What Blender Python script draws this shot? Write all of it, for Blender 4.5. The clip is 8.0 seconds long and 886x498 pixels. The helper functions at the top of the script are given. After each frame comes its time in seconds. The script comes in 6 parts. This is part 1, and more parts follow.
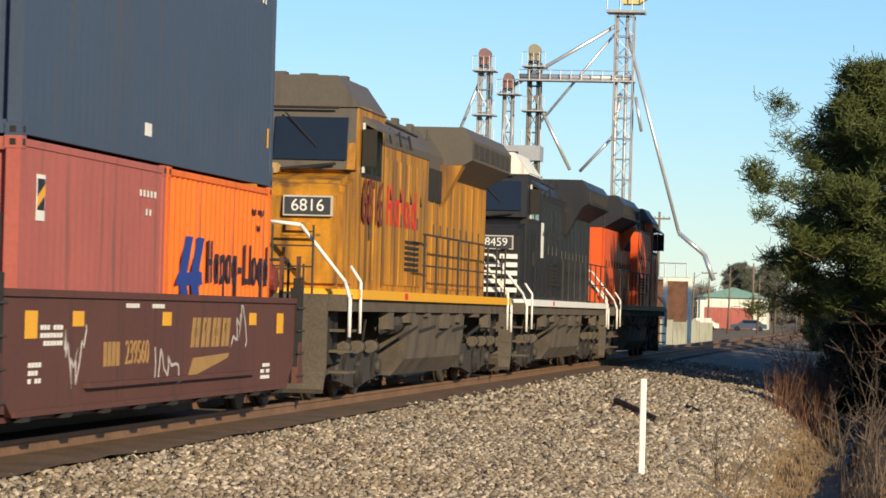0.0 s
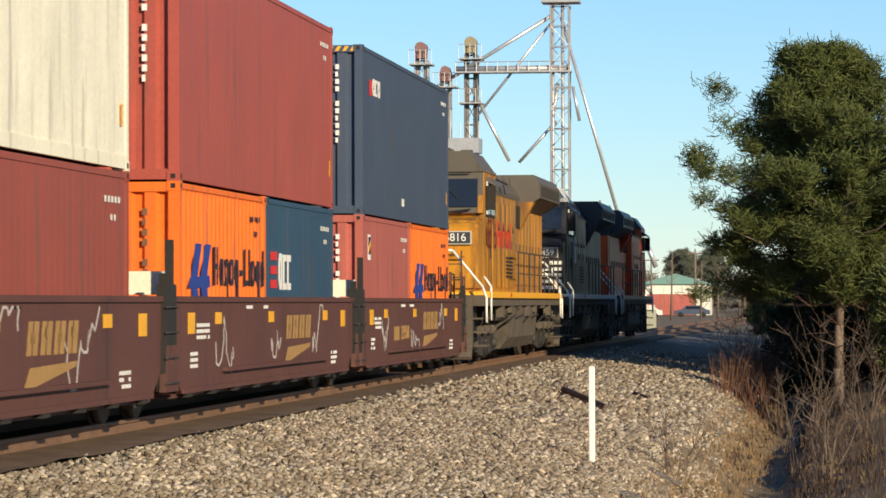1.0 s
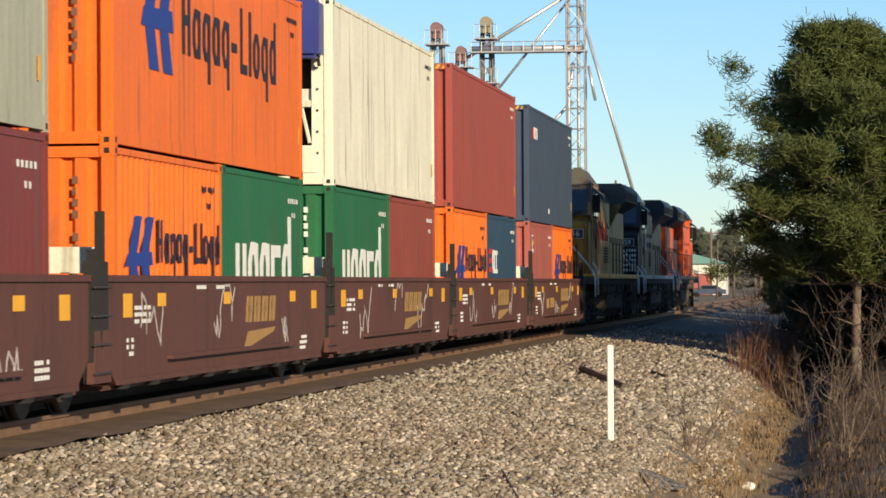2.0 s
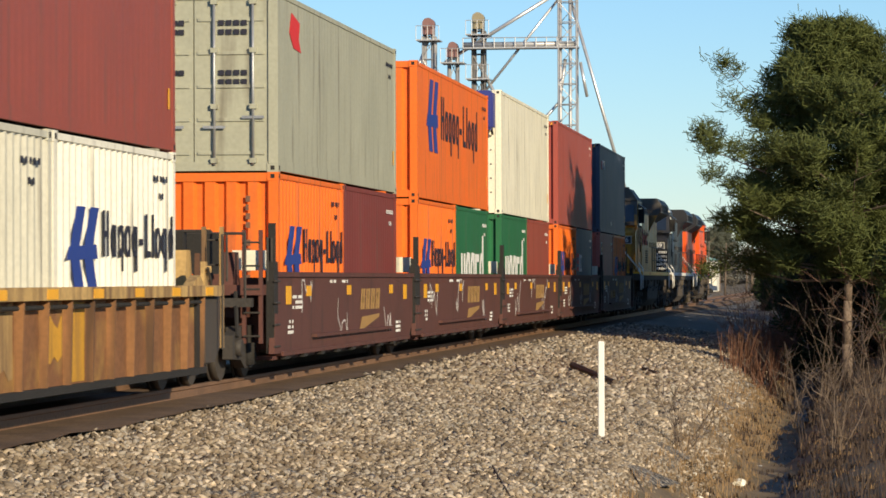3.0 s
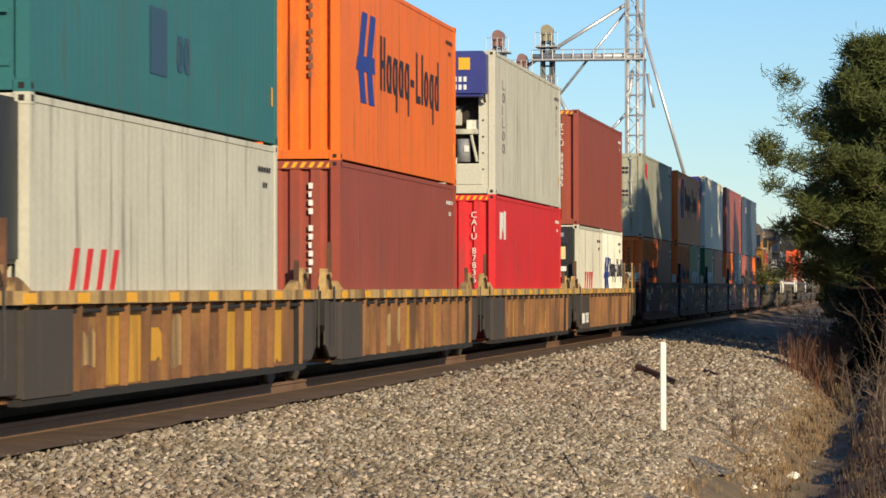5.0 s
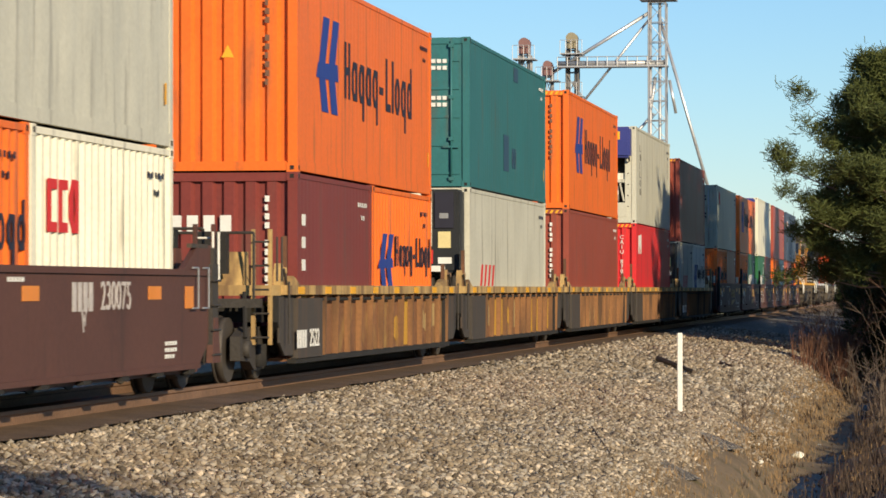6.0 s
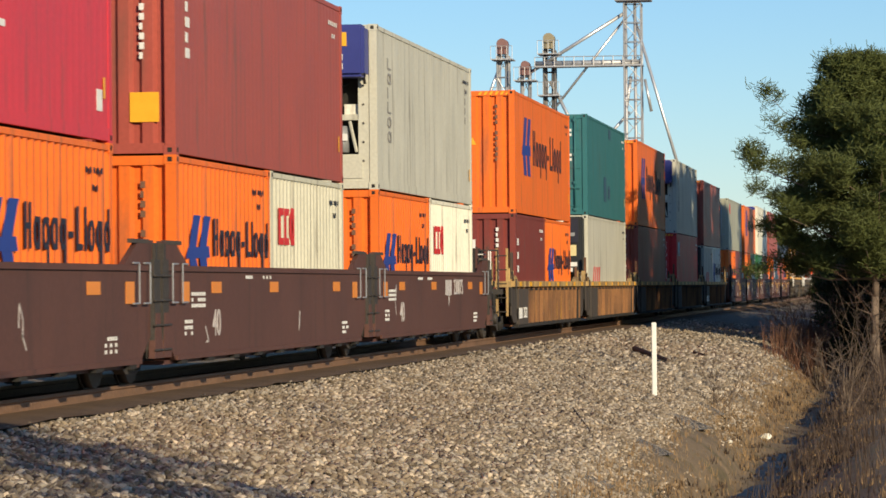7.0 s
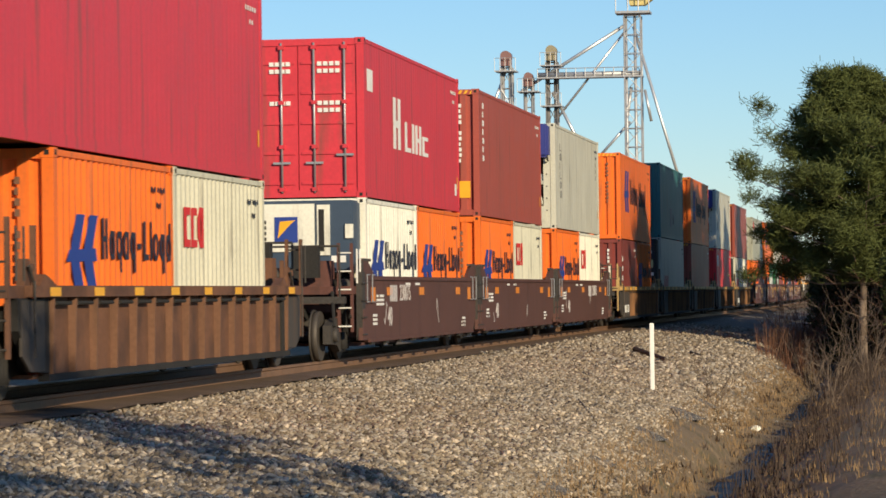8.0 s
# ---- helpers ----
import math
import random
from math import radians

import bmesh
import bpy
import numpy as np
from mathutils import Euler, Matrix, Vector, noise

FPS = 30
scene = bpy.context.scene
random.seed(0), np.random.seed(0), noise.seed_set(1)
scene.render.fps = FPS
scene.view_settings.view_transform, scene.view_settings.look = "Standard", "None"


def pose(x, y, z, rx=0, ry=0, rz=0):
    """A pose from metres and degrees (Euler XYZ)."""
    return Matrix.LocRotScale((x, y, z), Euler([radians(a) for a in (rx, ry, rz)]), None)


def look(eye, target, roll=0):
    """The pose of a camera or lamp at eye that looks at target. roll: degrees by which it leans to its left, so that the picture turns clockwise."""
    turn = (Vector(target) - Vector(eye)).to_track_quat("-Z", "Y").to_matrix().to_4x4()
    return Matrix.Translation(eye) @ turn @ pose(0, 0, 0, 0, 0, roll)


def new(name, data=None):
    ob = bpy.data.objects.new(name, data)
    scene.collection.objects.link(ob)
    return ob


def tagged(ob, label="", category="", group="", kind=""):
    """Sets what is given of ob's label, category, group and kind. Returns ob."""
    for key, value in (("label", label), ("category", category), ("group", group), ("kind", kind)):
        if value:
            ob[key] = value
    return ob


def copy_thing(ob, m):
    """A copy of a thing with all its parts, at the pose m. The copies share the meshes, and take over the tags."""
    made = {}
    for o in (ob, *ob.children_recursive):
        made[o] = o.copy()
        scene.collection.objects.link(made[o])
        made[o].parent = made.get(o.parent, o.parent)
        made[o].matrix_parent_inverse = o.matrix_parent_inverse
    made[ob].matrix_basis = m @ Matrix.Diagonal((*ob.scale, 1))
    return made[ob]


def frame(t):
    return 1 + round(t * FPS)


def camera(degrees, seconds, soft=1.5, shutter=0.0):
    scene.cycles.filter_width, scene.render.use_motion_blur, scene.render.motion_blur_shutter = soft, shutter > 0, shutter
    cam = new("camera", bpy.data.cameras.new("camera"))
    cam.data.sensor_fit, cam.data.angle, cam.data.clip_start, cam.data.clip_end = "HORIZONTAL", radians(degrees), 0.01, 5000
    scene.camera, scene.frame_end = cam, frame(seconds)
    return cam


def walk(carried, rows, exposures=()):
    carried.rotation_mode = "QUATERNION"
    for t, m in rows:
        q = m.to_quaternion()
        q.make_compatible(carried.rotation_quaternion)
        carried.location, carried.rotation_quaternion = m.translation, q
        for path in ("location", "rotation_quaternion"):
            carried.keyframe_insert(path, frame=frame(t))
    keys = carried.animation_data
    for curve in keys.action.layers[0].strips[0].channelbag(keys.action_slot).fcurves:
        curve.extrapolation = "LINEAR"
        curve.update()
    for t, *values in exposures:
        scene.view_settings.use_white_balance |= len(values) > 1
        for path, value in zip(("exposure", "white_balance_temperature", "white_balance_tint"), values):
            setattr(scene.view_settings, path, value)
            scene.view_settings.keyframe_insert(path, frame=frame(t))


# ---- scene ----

# camera: one long lens on a stand beside the line
PATH = [
    (0, -0.24, 3.25, 1.410, -7.984, 1.033, 1.57),
    (0.5, -0.26, 3.41, 1.370, -7.506, 0.484, -0.36),
    (1, -0.28, 3.22, 1.393, -6.949, 0.946, -0.16),
    (1.5, -0.32, 3.25, 1.377, -7.274, 0.756, -0.37),
    (3, -0.32, 3.29, 1.370, -7.072, 0.532, -0.16),
    (3.5, -0.27, 3.10, 1.376, -7.909, 0.720, -0.24),
    (4, -0.28, 3.10, 1.374, -7.904, 0.561, -0.16),
    (4.5, -0.20, 2.15, 1.364, -8.005, 0.643, -0.11),
    (6, 0.60, -6.25, 1.245, -8.671, 0.707, -0.03),
    (6.5, 0.74, -7.84, 1.225, -8.536, 0.796, -0.10),
    (7, 0.99, -10.24, 1.190, -8.280, 0.660, -0.50),
    (7.5, 1.33, -13.34, 1.144, -8.168, 0.817, -0.60),
    (8, 1.52, -15.79, 1.156, -8.310, 0.778, -0.75),
]
# how far the train has run along the line
RUN = [(0, 32.54), (0.5, 45.11), (1, 57.96), (1.5, 70.72), (3, 109.46), (3.5, 122.52), (4, 135.30), (4.5, 148.10), (6, 186.82), (6.5, 200.2), (7, 213.75), (7.5, 227.46), (8, 241.03)]
cam = camera(2 * math.degrees(math.atan(784 / 5760)), 8.0, soft=1.6, shutter=0.08)


def aim(x, y, z, yaw, pitch, roll):
    a, b = radians(yaw), radians(pitch)
    way = Vector((math.sin(a) * math.cos(b), math.cos(a) * math.cos(b), math.sin(b)))
    return look((x, y, z), Vector((x, y, z)) + way * 50, roll)


walk(cam, [(row[0], aim(*row[1:])) for row in PATH], exposures=[(0, 0.24), (1.5, 0.24), (3, 0.16), (4.5, 0.14), (6, 0.12), (8, 0.03)])

# light: a low afternoon sun behind the camera and to its right, under a clear sky
SUN = Vector((0.585, -0.755, 0.325)).normalized()
world = bpy.data.worlds.new("sky")
scene.world = world
world.use_nodes = True
wn = world.node_tree.nodes
sky = wn.new("ShaderNodeTexSky")
sky.sky_type = 'NISHITA'
sky.sun_disc = False
sky.sun_elevation = math.asin(SUN.z)
sky.sun_rotation = math.atan2(SUN.x, SUN.y)
sky.air_density, sky.dust_density, sky.ozone_density = 1.0, 0.0, 6.0
wn["Background"].inputs["Strength"].default_value = 0.116
world.node_tree.links.new(sky.outputs[0], wn["Background"].inputs["Color"])
sun = new("sun", bpy.data.lights.new("sun", 'SUN'))
sun.data.energy, sun.data.angle, sun.data.color = 5.0, radians(0.5), (1.0, 0.83, 0.565)
sun.matrix_world = look(SUN * 100, (0, 0, 0))

CX = -9.54           # the line's middle
rng = random.Random(7)


# ---- materials ----
def surface(name, color, rough=0.6, metal=0.0, grain=0.12, scale=3.0, fine=40.0, bump=0.15, dirt=None, amount=0.0, streak=False, spec=0.4, per_object=0.0):
    """A procedural surface: base colour varied at two scales, patches or downward streaks of dirt, fine relief."""
    m = bpy.data.materials.new(name)
    m.use_nodes = True
    t = m.node_tree
    n, li = t.nodes, t.links
    b = n["Principled BSDF"]
    b.inputs["Metallic"].default_value = metal
    b.inputs["Specular IOR Level"].default_value = spec
    co = n.new("ShaderNodeTexCoord")
    big, small = n.new("ShaderNodeTexNoise"), n.new("ShaderNodeTexNoise")
    big.inputs["Scale"].default_value, big.inputs["Detail"].default_value = scale, 5
    small.inputs["Scale"].default_value, small.inputs["Detail"].default_value = fine, 3
    for k in (big, small):
        li.new(co.outputs["Object"], k.inputs["Vector"])
    add = n.new("ShaderNodeMath")
    add.operation = 'ADD'
    li.new(big.outputs["Fac"], add.inputs[0])
    li.new(small.outputs["Fac"], add.inputs[1])
    val = n.new("ShaderNodeMapRange")
    val.inputs["From Min"].default_value, val.inputs["From Max"].default_value = 0.6, 1.4
    val.inputs["To Min"].default_value, val.inputs["To Max"].default_value = 1 - grain, 1 + grain
    li.new(add.outputs[0], val.inputs["Value"])
    hs = n.new("ShaderNodeHueSaturation")
    hs.inputs["Color"].default_value = (*color, 1)
    li.new(val.outputs[0], hs.inputs["Value"])
    out = hs.outputs[0]
    if per_object:
        info = n.new("ShaderNodeObjectInfo")
        mr = n.new("ShaderNodeMapRange")
        mr.inputs["To Min"].default_value, mr.inputs["To Max"].default_value = 1 - per_object, 1 + per_object
        li.new(info.outputs["Random"], mr.inputs["Value"])
        h2 = n.new("ShaderNodeHueSaturation")
        li.new(out, h2.inputs["Color"])
        li.new(mr.outputs[0], h2.inputs["Value"])
        out = h2.outputs[0]
    if dirt:
        mp = n.new("ShaderNodeMapping")
        mp.inputs["Scale"].default_value = (1.6, 1.6, 0.16) if streak else (1, 1, 1)
        li.new(co.outputs["Object"], mp.inputs["Vector"])
        dn = n.new("ShaderNodeTexNoise")
        dn.inputs["Scale"].default_value, dn.inputs["Detail"].default_value = (2.6 if streak else 1.4), 6
        li.new(mp.outputs[0], dn.inputs["Vector"])
        ramp = n.new("ShaderNodeMapRange")
        ramp.inputs["From Min"].default_value, ramp.inputs["From Max"].default_value = 0.62 - amount * 0.3, 0.78 - amount * 0.2
        ramp.inputs["To Max"].default_value = min(1.0, 0.35 + amount)
        li.new(dn.outputs["Fac"], ramp.inputs["Value"])
        mix = n.new("ShaderNodeMix")
        mix.data_type = 'RGBA'
        li.new(ramp.outputs[0], mix.inputs["Factor"])
        li.new(out, mix.inputs["A"])
        mix.inputs["B"].default_value = (*dirt, 1)
        out = mix.outputs["Result"]
    li.new(out, b.inputs["Base Color"])
    rr = n.new("ShaderNodeMapRange")
    rr.inputs["To Min"].default_value, rr.inputs["To Max"].default_value = max(0.03, rough - 0.1), min(1, rough + 0.1)
    li.new(big.outputs["Fac"], rr.inputs["Value"])
    li.new(rr.outputs[0], b.inputs["Roughness"])
    if bump:
        bp = n.new("ShaderNodeBump")
        bp.inputs["Strength"].default_value, bp.inputs["Distance"].default_value = bump, 0.02
        li.new(small.outputs["Fac"], bp.inputs["Height"])
        li.new(bp.outputs[0], b.inputs["Normal"])
    return m


def paint(name, color, dirt=(0.10, 0.075, 0.055), amount=0.24, rough=0.5, grain=0.14):
    return surface(name, color, rough, 0.0, grain, 0.7, 18.0, 0.05, dirt, amount, True)


P = {
    "orange": paint("orange_paint", (0.80, 0.16, 0.018)),
    "rustred": paint("rust_red_paint", (0.37, 0.078, 0.056)),
    "brown": paint("red_brown_paint", (0.30, 0.066, 0.042)),
    "maroon": paint("maroon_paint", (0.20, 0.040, 0.032)),
    "pinkred": paint("faded_red_paint", (0.42, 0.115, 0.09)),
    "navy": paint("navy_paint", (0.055, 0.078, 0.125)),
    "blue": paint("blue_paint", (0.03, 0.075, 0.13)),
    "green": paint("green_paint", (0.02, 0.14, 0.055)),
    "cream": paint("cream_paint", (0.82, 0.78, 0.62)),
    "white": paint("white_paint", (0.80, 0.775, 0.66)),
    "stone": paint("stone_grey_paint", (0.60, 0.575, 0.44)),
    "grey": paint("pale_grey_paint", (0.56, 0.545, 0.45)),
    "olive": paint("grey_olive_paint", (0.38, 0.38, 0.29)),
    "red": paint("bright_red_paint", (0.66, 0.027, 0.032)),
    "kred": paint("crimson_paint", (0.60, 0.042, 0.06)),
    "teal": paint("teal_paint", (0.03, 0.15, 0.16)),
}
CARBROWN = paint("car_brown_paint", (0.105, 0.041, 0.031), (0.035, 0.025, 0.02), 0.25, 0.65, 0.2)
CARBROWN2 = paint("car_dark_brown_paint", (0.10, 0.043, 0.032), (0.045, 0.026, 0.02), 0.2, 0.65, 0.2)
CARYELLOW = surface("worn_yellow_paint", (0.205, 0.092, 0.038), 0.75, 0.0, 0.4, 1.1, 16.0, 0.15, (0.42, 0.25, 0.065), 0.36)
CARRUST = surface("rusty_brown_paint", (0.155, 0.070, 0.036), 0.75, 0.0, 0.3, 1.1, 16.0, 0.12, (0.075, 0.038, 0.024), 0.6)
LIPYELLOW = paint("tan_sill_paint", (0.47, 0.31, 0.12), (0.15, 0.085, 0.045), 0.6, 0.7, 0.3)
PATCH = paint("bright_yellow_patch", (0.56, 0.29, 0.03), (0.2, 0.1, 0.04), 0.4, 0.6, 0.2)
ENDGREY = paint("dark_grey_paint", (0.06, 0.05, 0.042), (0.12, 0.07, 0.04), 0.3, 0.7, 0.2)
# ribs toned lighter than the side sheets: sunlight on them put into the paint
RIBTAN = paint("tan_rib_paint", (0.26, 0.125, 0.05), (0.09, 0.05, 0.028), 0.7, 0.7, 0.25)
RIBRUST = paint("rusty_rib_paint", (0.17, 0.083, 0.046), (0.09, 0.05, 0.03), 0.4, 0.7, 0.25)
STEEL = surface("grimy_steel", (0.055, 0.048, 0.042), 0.7, 0.2, 0.3, 2.0, 30.0, 0.3)
DARK = surface("dark_grime", (0.022, 0.02, 0.018), 0.85, 0.0, 0.3, 2.0, 25.0, 0.3)
GREYSTEEL = surface("galvanised_steel", (0.42, 0.43, 0.44), 0.45, 0.6, 0.15, 2.0, 20.0, 0.1)
WHEELSTEEL = surface("wheel_steel", (0.085, 0.072, 0.06), 0.6, 0.4, 0.2, 4.0, 30.0, 0.1)
REFLECT = surface("yellow_reflector", (0.85, 0.42, 0.03), 0.4, 0.0, 0.1, 6.0, 60.0, 0.0)
REFLECTO = surface("orange_reflector", (0.75, 0.25, 0.04), 0.4, 0.0, 0.1, 6.0, 60.0, 0.0)
MARKWHITE = surface("white_marking", (0.75, 0.74, 0.70), 0.6, 0.0, 0.12, 6.0, 60.0, 0.0)
MARKBLUE = surface("blue_marking", (0.02, 0.05, 0.26), 0.6, 0.0, 0.12, 6.0, 60.0, 0.0)
MARKBLACK = surface("dark_marking", (0.02, 0.02, 0.035), 0.6, 0.0, 0.12, 6.0, 60.0, 0.0)
MARKRED = surface("red_marking", (0.62, 0.03, 0.03), 0.6, 0.0, 0.12, 6.0, 60.0, 0.0)
MARKGOLD = surface("gold_marking", (0.36, 0.21, 0.07), 0.6, 0.0, 0.2, 6.0, 60.0, 0.0)
FADED = surface("faded_dark_marking", (0.17, 0.085, 0.05), 0.7, 0.0, 0.25, 8.0, 60.0, 0.0)
GREYMARK = surface("faded_grey_marking", (0.26, 0.25, 0.23), 0.7, 0.0, 0.25, 8.0, 60.0, 0.0)
CHALK = surface("chalk_scrawl", (0.50, 0.46, 0.44), 0.8, 0.0, 0.3, 12.0, 60.0, 0.0)
LOCOYELLOW = paint("loco_yellow_paint", (0.53, 0.235, 0.022), (0.15, 0.075, 0.028), 0.62, 0.42, 0.2)
LOCOGREY = paint("loco_grey_paint", (0.105, 0.09, 0.072), (0.06, 0.05, 0.04), 0.3, 0.6)
LOCOBLACK = paint("loco_black_paint", (0.022, 0.022, 0.025), (0.05, 0.04, 0.035), 0.2, 0.45)
LOCOORANGE = paint("loco_orange_paint", (0.72, 0.10, 0.015), (0.12, 0.05, 0.03), 0.2, 0.45)
UNDER = surface("dusty_underframe", (0.105, 0.084, 0.062), 0.85, 0.0, 0.35, 1.5, 25.0, 0.25, (0.05, 0.04, 0.032), 0.45)
RAILWHITE = surface("white_handrail", (0.80, 0.78, 0.72), 0.5, 0.0, 0.1, 5.0, 60.0, 0.0)
GLASS = surface("dark_window_glass", (0.015, 0.02, 0.03), 0.06, 0.0, 0.1, 1.0, 5.0, 0.0, spec=0.6)


# ---- building tools ----
def box(bm, x0, x1, y0, y1, z0, z1):
    v = [bm.verts.new(p) for p in ((x0, y0, z0), (x1, y0, z0), (x1, y1, z0), (x0, y1, z0), (x0, y0, z1), (x1, y0, z1), (x1, y1, z1), (x0, y1, z1))]
    for f in ((0, 3, 2, 1), (4, 5, 6, 7), (0, 1, 5, 4), (1, 2, 6, 5), (2, 3, 7, 6), (3, 0, 4, 7)):
        bm.faces.new([v[i] for i in f])


def prism(bm, outline, axis, a, b):
    """Extrude a closed outline of 2D points along an axis from a to b: 'x' takes (y, z), 'y' takes (x, z), 'z' takes (x, y)."""
    def put(p, k):
        return {"x": (k, p[0], p[1]), "y": (p[0], k, p[1]), "z": (p[0], p[1], k)}[axis]
    lo = [bm.verts.new(put(p, a)) for p in outline]
    hi = [bm.verts.new(put(p, b)) for p in outline]
    fs = [bm.faces.new(lo), bm.faces.new(hi)]
    for i in range(len(lo)):
        j = (i + 1) % len(lo)
        fs.append(bm.faces.new((lo[i], lo[j], hi[j], hi[i])))
    bmesh.ops.recalc_face_normals(bm, faces=fs)


def rod(bm, p, q, r, n=8, r2=None):
    p, q = Vector(p), Vector(q)
    d = (q - p).normalized()
    a = d.orthogonal().normalized()
    c = d.cross(a)
    r2 = r if r2 is None else r2
    lo = [bm.verts.new(p + (a * math.cos(k) + c * math.sin(k)) * r) for k in (2 * math.pi * i / n for i in range(n))]
    hi = [bm.verts.new(q + (a * math.cos(k) + c * math.sin(k)) * r2) for k in (2 * math.pi * i / n for i in range(n))]
    bm.faces.new(lo[::-1]), bm.faces.new(hi)
    for i in range(n):
        f = bm.faces.new((lo[i], lo[(i + 1) % n], hi[(i + 1) % n], hi[i]))
        f.smooth = n > 6


def sheet(bm, pts, z0, z1):
    """A folded upright sheet along 2D points (x, y)."""
    lo = [bm.verts.new((x, y, z0)) for x, y in pts]
    hi = [bm.verts.new((x, y, z1)) for x, y in pts]
    for i in range(len(pts) - 1):
        bm.faces.new((lo[i], lo[i + 1], hi[i + 1], hi[i]))


def part(name, bm, material, parent, label=""):
    me = bpy.data.meshes.new(name)
    bm.to_mesh(me)
    bm.free()
    me.materials.append(material)
    ob = new(name, me)
    ob.parent = parent
    return tagged(ob, label)


def made(name, material, parent, fn, *args, label=""):
    bm = bmesh.new()
    fn(bm, *args)
    return part(name, bm, material, parent, label)


def thing(name, label, category, group="", at=None):
    ob = new(name)
    ob.matrix_world = at or Matrix.Identity(4)
    return tagged(ob, label, category, group)


def cell(name, material, parent, *b, label=""):
    return made(name, material, parent, box, *b, label=label)


def digits(text, size, material, parent, m, name="number", label=""):
    cu = bpy.data.curves.new(name, 'FONT')
    cu.body, cu.size, cu.extrude, cu.align_x, cu.align_y = text, size, 0.004, 'CENTER', 'CENTER'
    tmp = new(name, cu)
    me = bpy.data.meshes.new_from_object(tmp.evaluated_get(bpy.context.evaluated_depsgraph_get()))
    bpy.data.objects.remove(tmp)
    me.materials.clear()
    me.materials.append(material)
    ob = new(name, me)
    ob.parent = parent
    ob.matrix_local = m
    return tagged(ob, label)


def facing_side(x, y, z):
    """Lettering on a side that looks towards +x, reading towards +y."""
    return Matrix(((0, 0, 1, x), (1, 0, 0, y), (0, 1, 0, z), (0, 0, 0, 1)))


def facing_back(x, y, z):
    """Lettering on an end that looks towards -y, reading towards +x."""
    return Matrix(((1, 0, 0, x), (0, 0, -1, y), (0, 1, 0, z), (0, 0, 0, 1)))


train = []           # (thing, its place along the train, height, turned)

# ---- ground, ballast, rails ----
PROFILE = [(-3000, -1.3), (-60, -1.1), (-22, -0.7), (-14, -0.6), (-11.0, -0.22), (-8.15, -0.22), (-6.2, -0.42), (-4.2, -0.66), (-3.2, -0.95), (-2.3, -1.6), (-1.95, -2.05), (-1.25, -2.1), (-0.9, -1.75),
           (0.5, -1.15), (2.5, -0.7), (8, -0.4), (60, -0.3), (3000, 0.0)]


def level(x, y):
    """The ground's height: the bank, the ditch beside it and the verge; flat country far off."""
    z = float(np.interp(x, [p[0] for p in PROFILE], [p[1] for p in PROFILE]))
    far = min(1.0, max(0.0, (y - 150) / 90))
    flat = -0.22 if -11 < x < -8.15 else (-0.5 if x < 0 else -0.4)
    return z * (1 - far) + flat * far


def ground_sheet():
    xs = [-3000, -800, -250, -100, -60, -35, -22, -17, -14, -12.5, -11, -10, -9, -8.15, -7.5, -6.8, -6.2, -5.5, -4.8, -4.2, -3.8, -3.4, -3.1, -2.8, -2.5, -2.2, -2.0, -1.7, -1.4, -1.1, -0.9, -0.7, -0.3, 0.1, 0.5, 1, 1.7, 2.5, 3.5, 5, 8, 14, 30, 60, 200, 800, 3000]
    ys = [-400, -150, -60] + [-40 + 1.2 * i for i in range(190)] + [192, 200, 215, 240, 280, 340, 420, 600, 1000, 2000, 4000]
    verts, faces = [], []
    for y in ys:
        for x in xs:
            amp = 0.0 if -11.2 < x < -3.6 else (0.02 if -4 < x < -2.3 else 0.10 if abs(x) < 40 else 0.3)
            dz = amp * (noise.noise(Vector((x * 0.9, y * 0.35, 0))) + 0.6 * noise.noise(Vector((x * 2.3, y * 1.1, 4))))
            verts.append((x + (0.22 * noise.noise(Vector((3, y * 0.13, x))) if -3.6 < x < 2 else 0), y, level(x, y) + dz - (0.03 if -14 < x < -3.3 else 0)))
    w = len(xs)
    for j in range(len(ys) - 1):
        for i in range(w - 1):
            a = j * w + i
            faces.append((a, a + 1, a + 1 + w, a + w))
    me = bpy.data.meshes.new("ground")
    me.from_pydata(verts, [], faces)
    me.polygons.foreach_set("use_smooth", [True] * len(faces))
    return me


def soil_material():
    m = surface("dry_grass_soil", (0.185, 0.135, 0.08), 0.95, 0.0, 0.4, 1.3, 14.0, 0.9, (0.085, 0.08, 0.032), 0.35)
    return m


